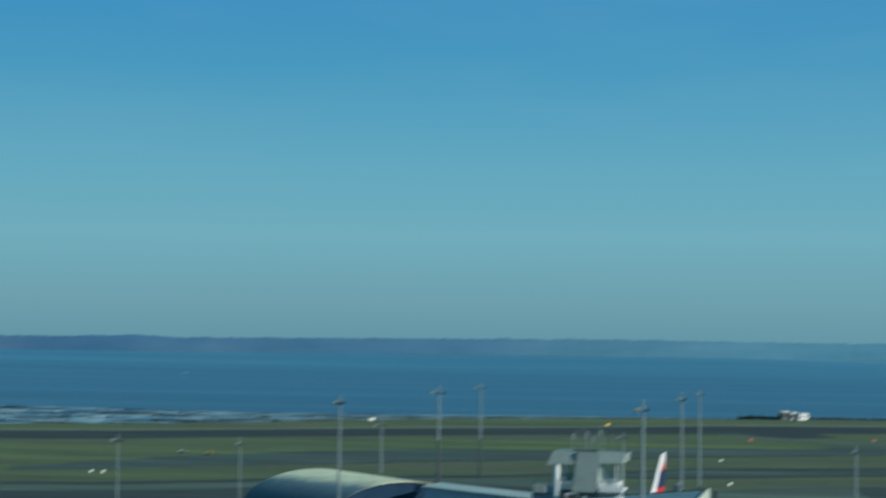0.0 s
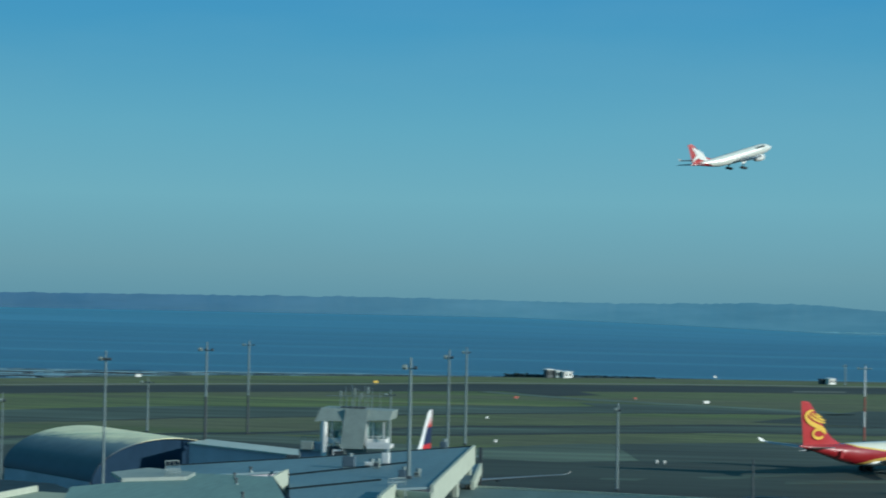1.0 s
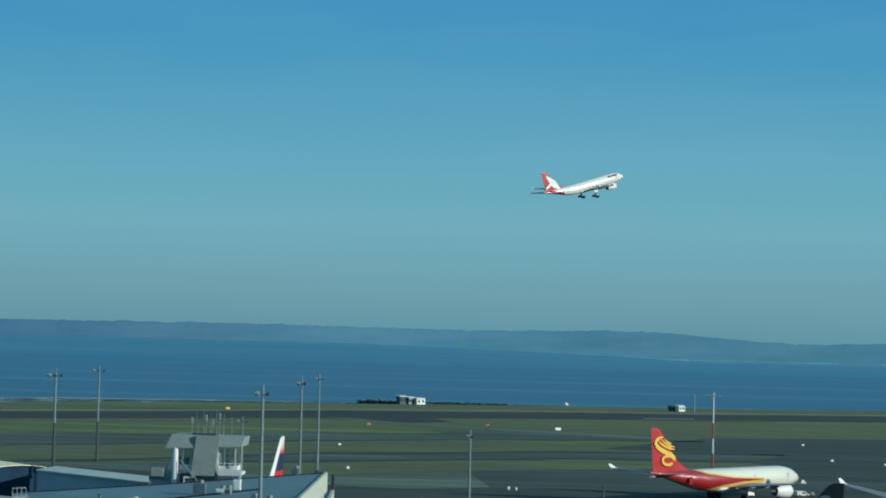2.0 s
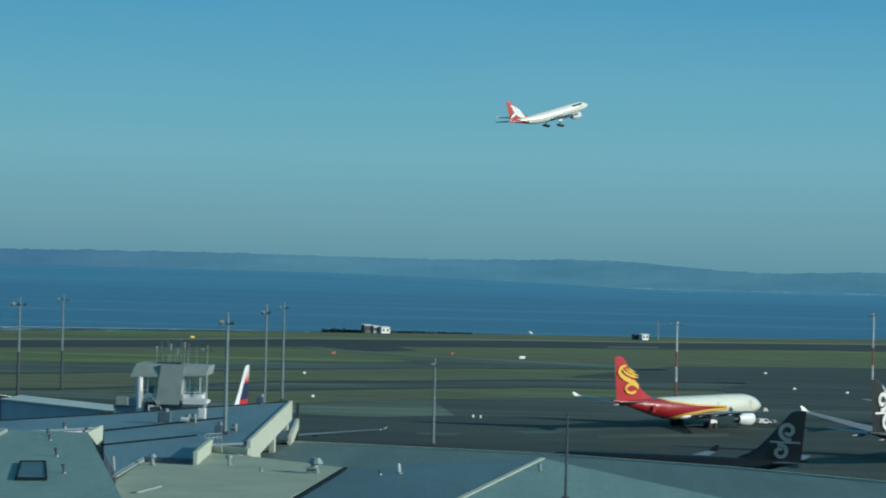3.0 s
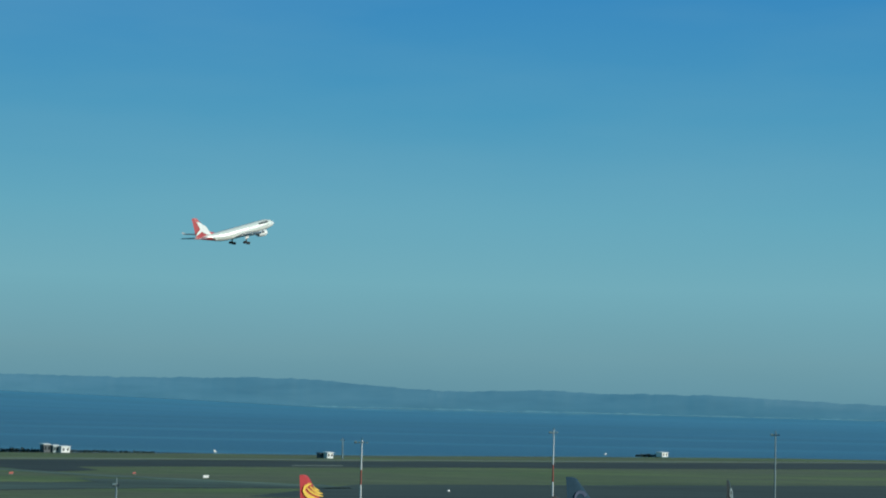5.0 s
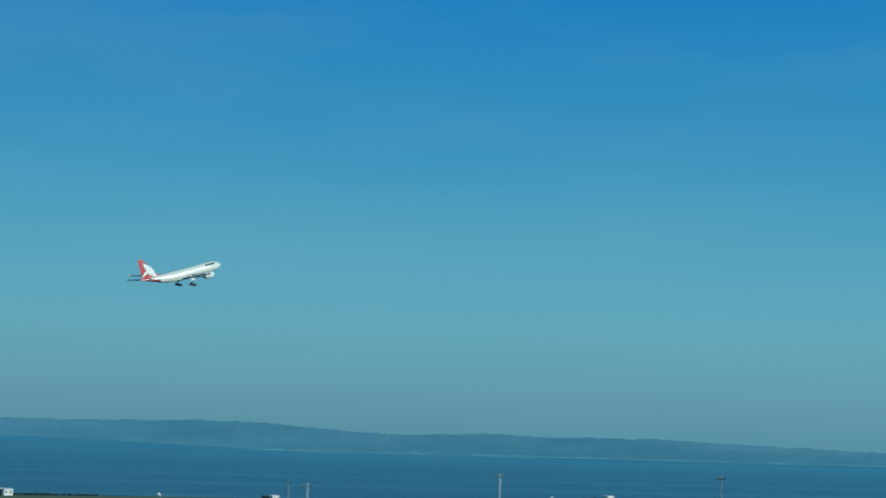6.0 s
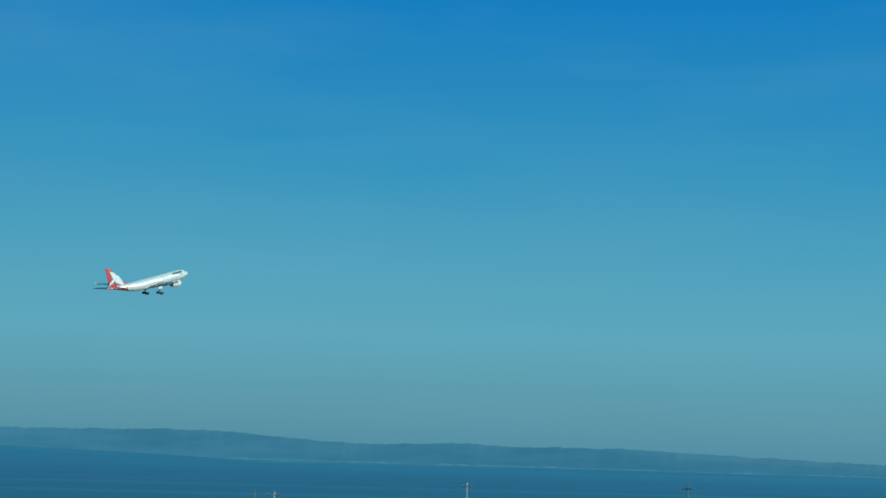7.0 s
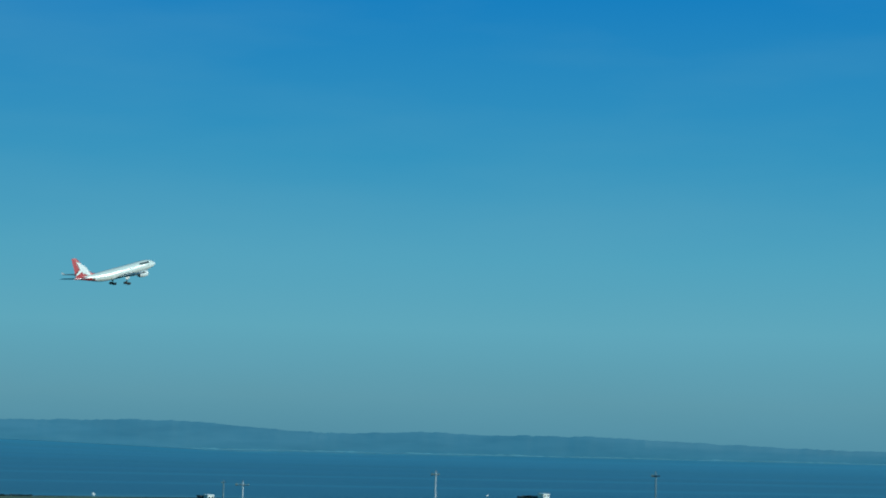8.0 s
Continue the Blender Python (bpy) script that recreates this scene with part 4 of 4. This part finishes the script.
def tower():
    """Low apron control tower: flat slab roof over a glazed cab on a stem, with aerials."""
    m = pose(*(-55.63, 347.58), -1.8, 0, 0, 2)
    b = thing("apron_tower", m, "grey apron control tower with glazed cab and roof aerials", "tower")
    part("stem", boxes((-1.9, 1.6, -2, 2, 1.8, 16.2), bevel=0.1), GREY_PANEL, b)
    part("front_panel", prism(bmesh.new(), [(-1.6, -4.0, 21.8), (2.5, -4.0, 21.8), (1.7, -4.6, 14.9), (-2.4, -4.6, 14.9)], [(-1.6, -3.4, 21.8), (2.5, -3.4, 21.8), (1.7, -4.2, 14.9), (-2.4, -4.2, 14.9)]), GREY_PANEL, b, "slanting grey cladding panel")
    part("roof", prism(bmesh.new(), [(-6.0, -3.3, 21.9), (6.7, -3.3, 21.6), (6.9, 4, 21.6), (-5.6, 4, 21.9)], [(-7.0, -4.1, 19.5), (6.2, -4.1, 20.0), (6.6, 4, 20.0), (-6.4, 4, 19.6)]), GREY_PANEL, b, "thick grey slab roof")
    cab = part("cab", boxes((-6.0, 5.6, -3.2, 3.4, 15.6, 16.6), bevel=0.08), WHITE, b)
    for x0 in (-5.8, -3.9, 1.6, 3.4):
        part("pane", boxes((x0, x0 + 1.7, -3.05, -3.0, 16.65, 19.5)), CAB_GLASS, cab)
    for x0 in (-5.9, -4.0, -2.1, 1.5, 3.3, 5.15):
        part("mullion", boxes((x0 - 0.1, x0 + 0.1, -3.12, -2.9, 16.6, 19.6)), WHITE, cab)
    for y0 in (-2.7, -0.6, 1.5):
        part("pane", boxes((5.5, 5.55, y0, y0 + 1.8, 16.65, 19.6)), CAB_GLASS, cab)
    part("column", tubes(((-5.3, -3.6, 6), (-5.3, -3.6, 19.6), 0.55), n=14), WHITE, b, "round white column")
    part("side_wall", boxes((1.9, 2.25, -3.6, 1, 15.2, 19.9)), WHITE, b)
    part("balcony", boxes((2.3, 6.4, -4.2, 2.2, 15.0, 15.5), (2.3, 6.4, -4.25, -4.1, 15.5, 16.1)), WHITE, b)
    part("stair", boxes((-4.4, -1.9, -4.0, -3.0, 11.5, 15.2)), DARK_STEEL, b)
    part("downpipe", tubes(((6.3, -3.9, 14.2), (6.3, -3.9, 20.2), 0.16), ((6.3, -3.9, 14.2), (5.4, -3.9, 13.8), 0.16)), GREY_PANEL, b)
    part("balcony_rail", tubes(*[((2.4 + i * 0.95, -4.2, 16.1), (2.4 + i * 0.95, -4.2, 17.1), 0.05) for i in range(5)], ((2.4, -4.2, 17.1), (6.3, -4.2, 17.1), 0.06)), WHITE, b)
    part("desk", boxes((2.6, 5.4, -2.6, -1.6, 16.6, 17.5)), GREY_PANEL, b)
    part("desk", boxes((-4.6, -3.0, -2.6, -1.6, 16.6, 17.8)), GREY_PANEL, b)
    part("brace", tubes(((-4.6, -3.4, 15.4), (-2.5, -3.9, 13.0), 0.2), ((-3.6, -3.6, 16.4), (-3.6, -3.6, 14.6), 0.16)), WHITE, b)
    part("walkway", boxes((-9.8, -5.8, -3.4, -2.5, 14.2, 14.5), (-9.8, -9.5, -3.4, -3.1, 8.0, 14.2)), STEEL, b)
    part("stair", boxes((-9.6, -5.9, -2.5, 1.5, 8, 15.6), bevel=0.05), WALL_BLUE, b)
    part("rail", tubes(*[((-9.6 + i * 0.9, -2.6, 15.6), (-9.6 + i * 0.9, -2.6, 16.7), 0.05) for i in range(5)], ((-9.6, -2.6, 16.7), (-5.9, -2.6, 16.7), 0.05)), STEEL, b)
    part("stair_flight", tubes(((-4.3, -4.2, 17.4), (-1.6, -4.9, 14.6), 0.09), ((-1.6, -4.9, 14.6), (-0.9, -4.9, 13.2), 0.09)), GREY_PANEL, b)
    part("landing", boxes((-3.6, -2.0, -4.7, -3.9, 14.4, 14.7), (-3.6, -3.4, -4.7, -4.5, 11.6, 14.4)), WHITE, b)
    part("plant_box", boxes((-9.4, -7.2, -3.9, -2.6, 14.5, 16.0), bevel=0.08), GREY_PANEL, b)
    part("plant_box", boxes((-12.0, -9.8, -3.4, -2.2, 11.0, 13.4), bevel=0.08), DARK_STEEL, b)
    part("roof_tray", boxes((-2.8, 1.6, -1.6, 1.2, 21.8, 22.1)), DARK_STEEL, b)
    for x, h in ((-2.9, 24.9), (-0.4, 25.4), (0.8, 24.6), (2.0, 25.7)):
        aerial = part("aerial", tubes(((x, -0.6, 21.7), (x, -0.6, h), 0.07, 0.05)), STEEL, b)
        part("antenna_head", boxes((x - 0.16, x + 0.16, -0.76, -0.44, h - 1.2, h - 0.1), bevel=0.04), GREY_PANEL, aerial)
    part("handrail", tubes(*[((-2.6 + i * 1.1, -3.0, 21.8), (-2.6 + i * 1.1, -3.0, 23.4 + 0.6 * (i % 2)), 0.04) for i in range(6)], ((-5.2, -2.8, 24.0), (6.4, -2.8, 24.2), 0.05)), STEEL, b)
    for x, h in ((-2.2, 25.6), (-1.0, 25.9), (0.2, 25.2), (1.3, 26.0), (2.6, 25.4), (4.0, 25.0)):
        part("aerial", tubes(((x, 0.5, 21.7), (x, 0.5, h), 0.055, 0.03)), STEEL, b)
    return b


def annex():
    b = thing("terminal_building", pose(0, 0, 0), "low flat annex with beige roof and cream parapet", "building")
    poly = [(-99.12, 264.66, 9.00), (-95.75, 292.02, 9.00), (-89.42, 290.41, 9.00), (-65.40, 217.27, 9.00), (-76.36, 204.41, 9.00)]
    part("roof", slab(poly, 0.3), ROOF_BEIGE, b)
    part("wall", down_to(poly, 0, 0.31), WALL_BLUE, b)
    part("parapet", bar(poly[0], poly[1], 0.5, 0.9), PARAPET, b)
    return b


def store():
    b = thing("store_building", pose(0, 0, 0), "low dark store with shallow metal roof", "building")
    poly = [(-138.60, 354.0, 4.00), (-130.0, 364.0, 4.00), (-114.0, 358.0, 4.00), (-96.76, 329.46, 4.00), (-118.58, 316.99, 4.00)]
    part("roof", slab(poly, 0.3), SLATE, b)
    part("wall", down_to(poly, 0, 0.31), WALL_DARK, b)
    part("fascia", bar(poly[0], poly[1], 0.3, 0.25), STEEL, b)
    return b


annex(), store()
pier(), hip_left(), flat_roof(), long_roof(), gable_roof(), shed(), barrel(), tower()


# ---- masts ----
def mast(base, top_z, label, width=2.6, banded=False, split=0.0, r=0.32, heads=4, steel=STEEL):
    x, y, z = base
    h = top_z - z
    b = thing("light_mast", pose(x, y, z), label, "light mast", "light masts")
    if banded:
        n = 5
        for i in range(n):
            part("pole", tubes(((0, 0, h * i / n), (0, 0, h * (i + 1) / n), r * (1.15 - 0.35 * i / n), r * (1.15 - 0.35 * (i + 1) / n)), n=10),
                 RED if i in (0, 2) else WHITE, b, "red painted band" if i in (0, 2) else "white painted band")
    elif split:
        part("pole", tubes(((0, 0, 0), (0, 0, split * h), r * 1.15, r * 0.95)), DARK_STEEL, b, "dark lower pole")
        part("pole", tubes(((0, 0, split * h), (0, 0, h), r * 0.9, r * 0.65)), STEEL, b)
    else:
        part("pole", tubes(((0, 0, 0), (0, 0, h), r * 1.1, r * 0.65)), steel, b)
    part("foot", boxes((-0.5, 0.5, -0.5, 0.5, 0, 0.45), bevel=0.06), DARK_STEEL, b)
    if heads:
        part("crossarm", tubes(((-width * 0.55, 0, h - 0.9), (width * 0.45, 0, h - 0.9), 0.09), ((0, 0, h - 1.1), (0, 0, h + 0.7), r * 0.5)), steel, b)
        for i in range(heads):
            xx = -width * 0.55 + width * i / (heads - 1) if heads > 1 else 0
            big = 1.05 if i == 0 else 0.75
            lamp = boxes((xx - 0.34 * big, xx + 0.34 * big, -0.5 * big, 0.25 * big, h - 0.95, h - 0.95 + 0.5 * big), bevel=0.08)
            bmesh.ops.rotate(lamp, cent=(xx, 0, h - 0.7), matrix=Matrix.Rotation(radians(30), 3, "X"), verts=lamp.verts)
            # first head paler: the sun on it is put into its colour
            part("lamp_head", lamp, GREY_PANEL if banded or i == 0 else DARK_STEEL, b)
    return b


mast((-102.23, 349.35, 0.11), 28.40, "tall galvanised floodlight mast beside the terminal", width=1.7, r=0.26)
mast((-152.64, 565.77, 0.11), 15.47, "slim steel lamp mast on the apron", width=3.4, r=0.29)
mast((-91.19, 381.25, 10.50), 29.76, "tall galvanised floodlight mast beside the terminal", width=2.4, split=0.48, r=0.27, heads=3)
mast((-123.62, 569.74, 0.11), 26.96, "tall galvanised floodlight mast beside the terminal", width=3.0, split=0.42, r=0.33, heads=3)
mast((-38.21, 287.47, 13.00), 30.04, "tall galvanised floodlight mast beside the terminal", width=1.6, r=0.27, heads=2)
mast((-41.85, 369.64, 0.11), 29.64, "tall galvanised floodlight mast beside the terminal", width=1.2, r=0.25, heads=2)
mast((-57.29, 549.02, 0.11), 26.65, "tall galvanised floodlight mast beside the terminal", width=1.8, r=0.33, heads=2)
mast((-11.48, 421.84, 0.11), 18.03, "slim steel lamp mast on the apron", width=0.9, r=0.27, heads=2)
mast((9.99, 247.82, 9.32), 20.19, "dark slim roof pole on the terminal", heads=0, r=0.17, steel=DARK_STEEL)
mast((57.69, 610.28, 0.11), 23.16, "red and white banded obstruction mast", banded=True, width=3.6, r=0.25)
mast((119.41, 618.58, 0.11), 27.28, "red and white banded obstruction mast", banded=True, width=2.2, r=0.25)
mast((189.71, 611.24, 0.11), 28.23, "slim steel lamp mast on the apron", width=2.4, r=0.29)
mast((-167.52, 401.98, 0.11), 17.78, "slim steel lamp mast on the apron", width=2.4, r=0.2)
mast((-131.25, 377.86, 0.11), 18.94, "slim steel lamp mast on the apron", width=0.8, r=0.17, heads=2)
mast((-76.51, 535.56, 0.11), 14.91, "slim steel lamp mast on the apron", width=2.4, r=0.25, heads=3)
mast((93.93, 1107.02, 0.00), 11.43, "thin steel lamp pole beside a hut", heads=2, r=0.4, width=2.0)


# ---- roof fittings ----
def vent(at, h, label="small galvanised roof vent with cowl", cowl=0.35, r=0.16, steel=STEEL):
    b = thing("roof_vent", pose(*at), label, "roof vent", "roof vents")
    part("pipe", tubes(((0, 0, -0.1), (-0.12 * h, 0, h), r), n=10), steel, b)
    part("flashing", tubes(((0, 0, -0.15), (0, 0, 0.15), r * 2.2, r * 1.3), n=10), STEEL, b)
    part("cowl", tubes(((-0.12 * h, 0, h), (-0.12 * h, 0, h + cowl * 0.7), cowl, cowl * 0.6), n=10), steel, b)


def roof_unit(at, sx, sy, sz, rot=0, casing=None, label="pale grey rooftop air handling unit"):
    b = thing("air_conditioning_unit", pose(*at, 0, 0, rot), label, "roof unit", "roof units")
    part("casing", boxes((-sx / 2, sx / 2, -sy / 2, sy / 2, 0.2, sz), bevel=0.06), casing or GREY_PANEL, b)
    part("grille", boxes((-sx * 0.38, sx * 0.38, -sy / 2 - 0.03, -sy / 2, 0.35, sz * 0.8)), casing or DARK_STEEL, b)
    for y in (-sy / 2, sy / 2 - 0.15):
        part("skid", boxes((-sx / 2, sx / 2, y, y + 0.15, -0.1, 0.2)), STEEL, b)
    part("duct", tubes(((0.2, 0, sz), (0.2, 0, sz + 0.5), 0.4), n=12), STEEL, b)


def guard_rail(a, c, h=1.1, n=5):
    a, c = Vector(a), Vector(c)
    b = thing("guard_rail", Matrix.Translation(a), "short galvanised guard rail on the roof", "rail", "guard rails")
    d = c - a
    for i in range(n):
        p = d * i / (n - 1)
        part("post", tubes(((p.x, p.y, p.z - 0.1), (p.x, p.y, p.z + h), 0.06), n=6), STEEL, b)
    for k in (0.5, 1.0):
        part("rail", tubes(((0, 0, h * k), (d.x, d.y, d.z + h * k), 0.05), n=6), STEEL, b)


vent((-57.23, 266.66, 15.16), 0.50, "small dark roof vent with cowl", 0.3, 0.15, DARK_STEEL)
vent((-57.23, 256.77, 15.00), 0.60, "small dark roof vent with cowl", 0.3, 0.15, DARK_STEEL)
vent((-55.56, 250.36, 14.86), 0.60, "small dark roof vent with cowl", 0.3, 0.15, DARK_STEEL)
vent((-51.10, 234.09, 14.50), 0.80, "small dark roof vent with cowl", 0.3, 0.15, DARK_STEEL)
vent((-46.90, 218.87, 14.17), 0.80, "small dark roof vent with cowl", 0.3, 0.15, DARK_STEEL)
vent((-41.47, 245.06, 12.60), 1.00, cowl=0.60, r=0.25)
vent((-32.22, 247.54, 12.60), 0.90, cowl=0.50, r=0.20)
vent((-20.69, 240.91, 12.60), 1.20, cowl=0.95, r=0.30)
vent((-35.28, 262.63, 12.60), 1.20, cowl=0.10, r=0.12)
vent((-44.30, 234.80, 12.60), 2.00, cowl=0.15, r=0.20)
vent((-27.49, 241.15, 12.60), 0.40, cowl=0.20, r=0.15)
vent((-11.11, 253.28, 11.60), 1.10, "white bent roof pipe on the metal roof", 0.2, 0.22, WHITE)
vent((7.55, 278.08, 9.84), 0.70, r=0.2)
vent((-13.38, 248.83, 11.80), 0.40, "small dark roof outlet", 0.2, 0.16, DARK_STEEL)
roof_unit((-46.82, 306.94, 13.00), 1.8, 1.2, 0.8, casing=WHITE)
roof_unit((-45.19, 312.10, 13.00), 1.2, 1.1, 1.9, casing=WHITE)
roof_unit((-21.23, 240.77, 12.60), 1.4, 1.1, 0.7)
guard_rail((-39.21, 274.06, 13.00), (-37.18, 276.48, 13.00))
roof_unit((-39.1, 287.43, 13.00), 1.1, 1.1, 1.3, casing=PLANT_BOX, label="dull blue-grey plant box at the mast foot")
roof_unit((-40.6, 352.0, 13.00), 1.2, 1.1, 1.2, casing=PLANT_BOX, label="dull blue-grey plant box on the pier roof")
roof_unit((-37.38, 290.78, 13.00), 0.9, 0.9, 0.8)
roof_unit((-45.41, 304.04, 13.00), 1.0, 0.9, 1.1)
roof_unit((-49.72, 303.71, 13.00), 1.9, 1.4, 1.8, casing=PLANT_BOX, label="dull blue-grey plant box on the pier roof")
guard_rail((-66.04, 254.44, 15.12), (-64.45, 255.96, 15.11))
guard_rail((-65.35, 251.81, 15.06), (-63.98, 253.21, 15.06), 2.4, 4)


# ---- small things on the airfield ----
def hut(at, sx, sy, sz, label, roof=WHITE, wall=WHITE, rot=35):
    b = thing("hut", pose(*at, 0, 0, rot), label, "hut")
    part("wall", boxes((-sx / 2, sx / 2, -sy / 2, sy / 2, 0, sz)), wall, b)
    part("roof", prism(bmesh.new(), [(-sx / 2 - 0.3, -sy / 2 - 0.3, sz + 0.35), (sx / 2 + 0.3, -sy / 2 - 0.3, sz + 0.35), (sx / 2 + 0.3, sy / 2 + 0.3, sz + 0.7), (-sx / 2 - 0.3, sy / 2 + 0.3, sz + 0.7)],
                       [(-sx / 2 - 0.3, -sy / 2 - 0.3, sz), (sx / 2 + 0.3, -sy / 2 - 0.3, sz), (sx / 2 + 0.3, sy / 2 + 0.3, sz), (-sx / 2 - 0.3, sy / 2 + 0.3, sz)]), roof, b)
    n = max(2, int(sx / 2.6))
    for i in range(n):
        x = -sx / 2 + sx * (i + 0.5) / n
        part("window", boxes((x - 0.55, x + 0.55, -sy / 2 - 0.06, -sy / 2, sz * 0.35, sz * 0.78)), GLASS_DARK, b)


def van(at, rot, label, l=4.8, w=1.9, h=2.1, body=WHITE, category="van"):
    b = thing("van", pose(*at, 0, 0, rot), label, category, "ground vehicles")
    prof = [(-l / 2, 0.4), (l / 2, 0.4), (l / 2, h * 0.5), (l * 0.32, h * 0.62), (l * 0.2, h), (-l / 2, h)]
    part("body", prism(bmesh.new(), [(x, w / 2, z) for x, z in prof], [(x, -w / 2, z) for x, z in prof]), body, b)
    for s in (1, -1):
        part("window", boxes((-l * 0.1, l * 0.2, s * w / 2 - 0.01, s * w / 2 + 0.02, h * 0.6, h * 0.88)), GLASS_DARK, b)
        for x in (-l * 0.3, l * 0.32):
            part("wheel", tubes(((x, s * (w / 2 - 0.2), 0.35), (x, s * (w / 2 + 0.04), 0.35), 0.35), n=12), RUBBER, b)
    part("windscreen", prism(bmesh.new(), [(l * 0.33, w * 0.42, h * 0.64), (l * 0.33, -w * 0.42, h * 0.64), (l * 0.225, -w * 0.42, h * 0.97), (l * 0.225, w * 0.42, h * 0.97)],
                             [(l * 0.32, w * 0.42, h * 0.6), (l * 0.32, -w * 0.42, h * 0.6), (l * 0.2, -w * 0.42, h * 0.95), (l * 0.2, w * 0.42, h * 0.95)]), GLASS_DARK, b)


def sign(at, w, h, col, label, rot=35):
    b = thing("runway_sign", pose(*at, 0, 0, rot), label, "sign", "runway signs")
    part("board", boxes((-w / 2, w / 2, -0.2, 0.2, 0.4, 0.4 + h), bevel=0.04), col, b)
    for x in (-w * 0.35, w * 0.35):
        part("leg", boxes((x - 0.06, x + 0.06, -0.06, 0.06, -0.1, 0.4)), STEEL, b)


def scrub(at, sx, sy, h, seed):
    """Low scrub as many small clumps of leaves."""
    rng = random.Random(seed)
    bm = bmesh.new()
    for _ in range(420):
        u, v = rng.uniform(-1, 1), rng.uniform(-1, 1)
        top = h * (1 - 0.5 * u * u) * (0.75 + 0.35 * noise.noise((u * 4, seed, 0)))
        c = Vector((u * sx / 2, v * sy / 2, rng.uniform(0.05, 1) * top))
        r = rng.uniform(0.35, 0.8)
        vs = [bm.verts.new(c + Vector((rng.gauss(0, r), rng.gauss(0, r), rng.gauss(0, r * 0.7)))) for _ in range(4)]
        bm.faces.new(vs[:3])
        bm.faces.new(vs[1:])
    ob = part("scrub", bm, BUSH)
    ob.matrix_basis = pose(*at)
    tagged(ob, "dark low scrub along the shore", "scrub", kind="stuff")


def boat(at):
    b = thing("boat", pose(*at, 0, 0, 12), "small white motor boat out on the harbour", "boat")
    part("hull", prism(bmesh.new(), [(-4, 1.3, 1.1), (3, 1.3, 1.2), (5, 0, 1.5), (3, -1.3, 1.2), (-4, -1.3, 1.1)], [(-4, 1, -0.3), (2.6, 0.9, -0.3), (4, 0, -0.2), (2.6, -0.9, -0.3), (-4, -1, -0.3)]), WHITE, b)
    part("cabin", boxes((-1.8, 1.2, -0.9, 0.9, 1.1, 2.7), bevel=0.12), WHITE, b)
    part("window", boxes((-1.5, 0.9, -0.93, -0.9, 1.8, 2.4)), GLASS_DARK, b)


boat((-917, 2418, -1.4))
hut((-60.4, 1126.8, 0.0), 5.6, 4.2, 3.2, "white hut near the shore")
hut((-70.3, 1124.2, 0.0), 4.4, 4.0, 4.3, "dark lookout building with white roof near the shore", wall=DARK_STEEL)
hut((-65.6, 1125.6, 0.0), 3.4, 3.4, 3.7, "low grey annex with white roof near the shore", wall=STEEL)
hut((82.6, 1122.6, 0.0), 2.6, 3.0, 2.4, "small dark equipment cabinet beyond the runway", roof=DARK_STEEL, wall=DARK_STEEL)
hut((87.2, 1121.8, 0.0), 4.4, 3.4, 2.9, "small white equipment hut beyond the runway")
hut((319.3, 1276.6, 0.0), 6.0, 5.0, 2.6, "small white equipment hut beyond the runway")
sign((14.0, 837.4, 0.0), 2.9, 1.1, WHITE, "white notice board on the grass")
van((70.5, 506.7, 0.0), 20, "white tow tractor at the airliner nose", l=3.4, h=1.5, category="tractor")
van((73.2, 508.6, 0.0), 60, "small dark baggage tug beside the airliner nose", l=2.6, w=1.3, h=1.2, body=STEEL, category="tug")
sign((106.0, 760.6, 0.0), 1.1, 0.6, WHITE, "small white airfield marker board")
sign((101.7, 660.3, 0.0), 1.1, 0.6, WHITE, "small white airfield marker board")
sign((116.6, 645.7, 0.0), 1.1, 0.6, WHITE, "small white airfield marker board")
van((-167.4, 393.4, 0.0), 30, "white ground service truck beside the terminal", l=2.4, w=1.3, h=1.0)
van((-168.4, 410.7, 0.0), 30, "white ground service truck beside the terminal", l=2.4, w=1.3, h=1.0)
van((-248.8, 655.0, 0.0), 0, "small white airport vehicle beside the taxiway", l=2.2, w=1.3, h=1.0)
van((-236.5, 648.5, 0.0), 0, "small yellow airport vehicle beside the taxiway", l=2.2, w=1.3, h=1.0, body=YELLOW)
sign((-66.2, 840.3, 0.0), 2.0, 0.9, RED, "red and white runway sign on grass")
sign((-16.2, 863.8, 0.0), 1.6, 0.7, RED, "red and white runway sign on grass")
sign((-146.8, 974.1, 0.0), 2.2, 1.0, YELLOW, "yellow runway sign on the grass")
sign((-63.5, 679.9, 0.0), 0.9, 0.7, WHITE, "small white airfield marker board")
sign((-49.8, 560.6, 0.0), 0.8, 0.7, WHITE, "small white airfield marker board")
sign((-3.7, 500.3, 0.0), 0.5, 0.7, WHITE, "small white airfield marker board")
sign((-1.8, 499.0, 0.0), 0.4, 0.7, WHITE, "small white airfield marker board")
sign((-233.3, 540.0, 0.0), 0.7, 0.7, WHITE, "small white airfield marker board")
sign((-229.1, 538.9, 0.0), 0.8, 0.7, WHITE, "small white airfield marker board")
sign((24.6, 1171.6, 0.0), 1.6, 0.7, WHITE, "small white airfield marker board")
sign((-268.1, 974.3, 0.0), 3.0, 1.4, WHITE, "white shoreline marker board")
sign((24.5, 1193.9, 0.0), 1.4, 0.7, WHITE, "small white airfield marker board")
sign((283.9, 1288.4, 0.0), 1.8, 0.8, WHITE, "small white shoreline beacon board")
scrub((-84.4, 1128.3, -0.2), 22, 6, 2.6, 3)
scrub((-35.2, 1156.4, -0.2), 50, 4, 0.6, 5)
scrub((312.6, 1283.5, -0.2), 18, 5, 1.6, 8)
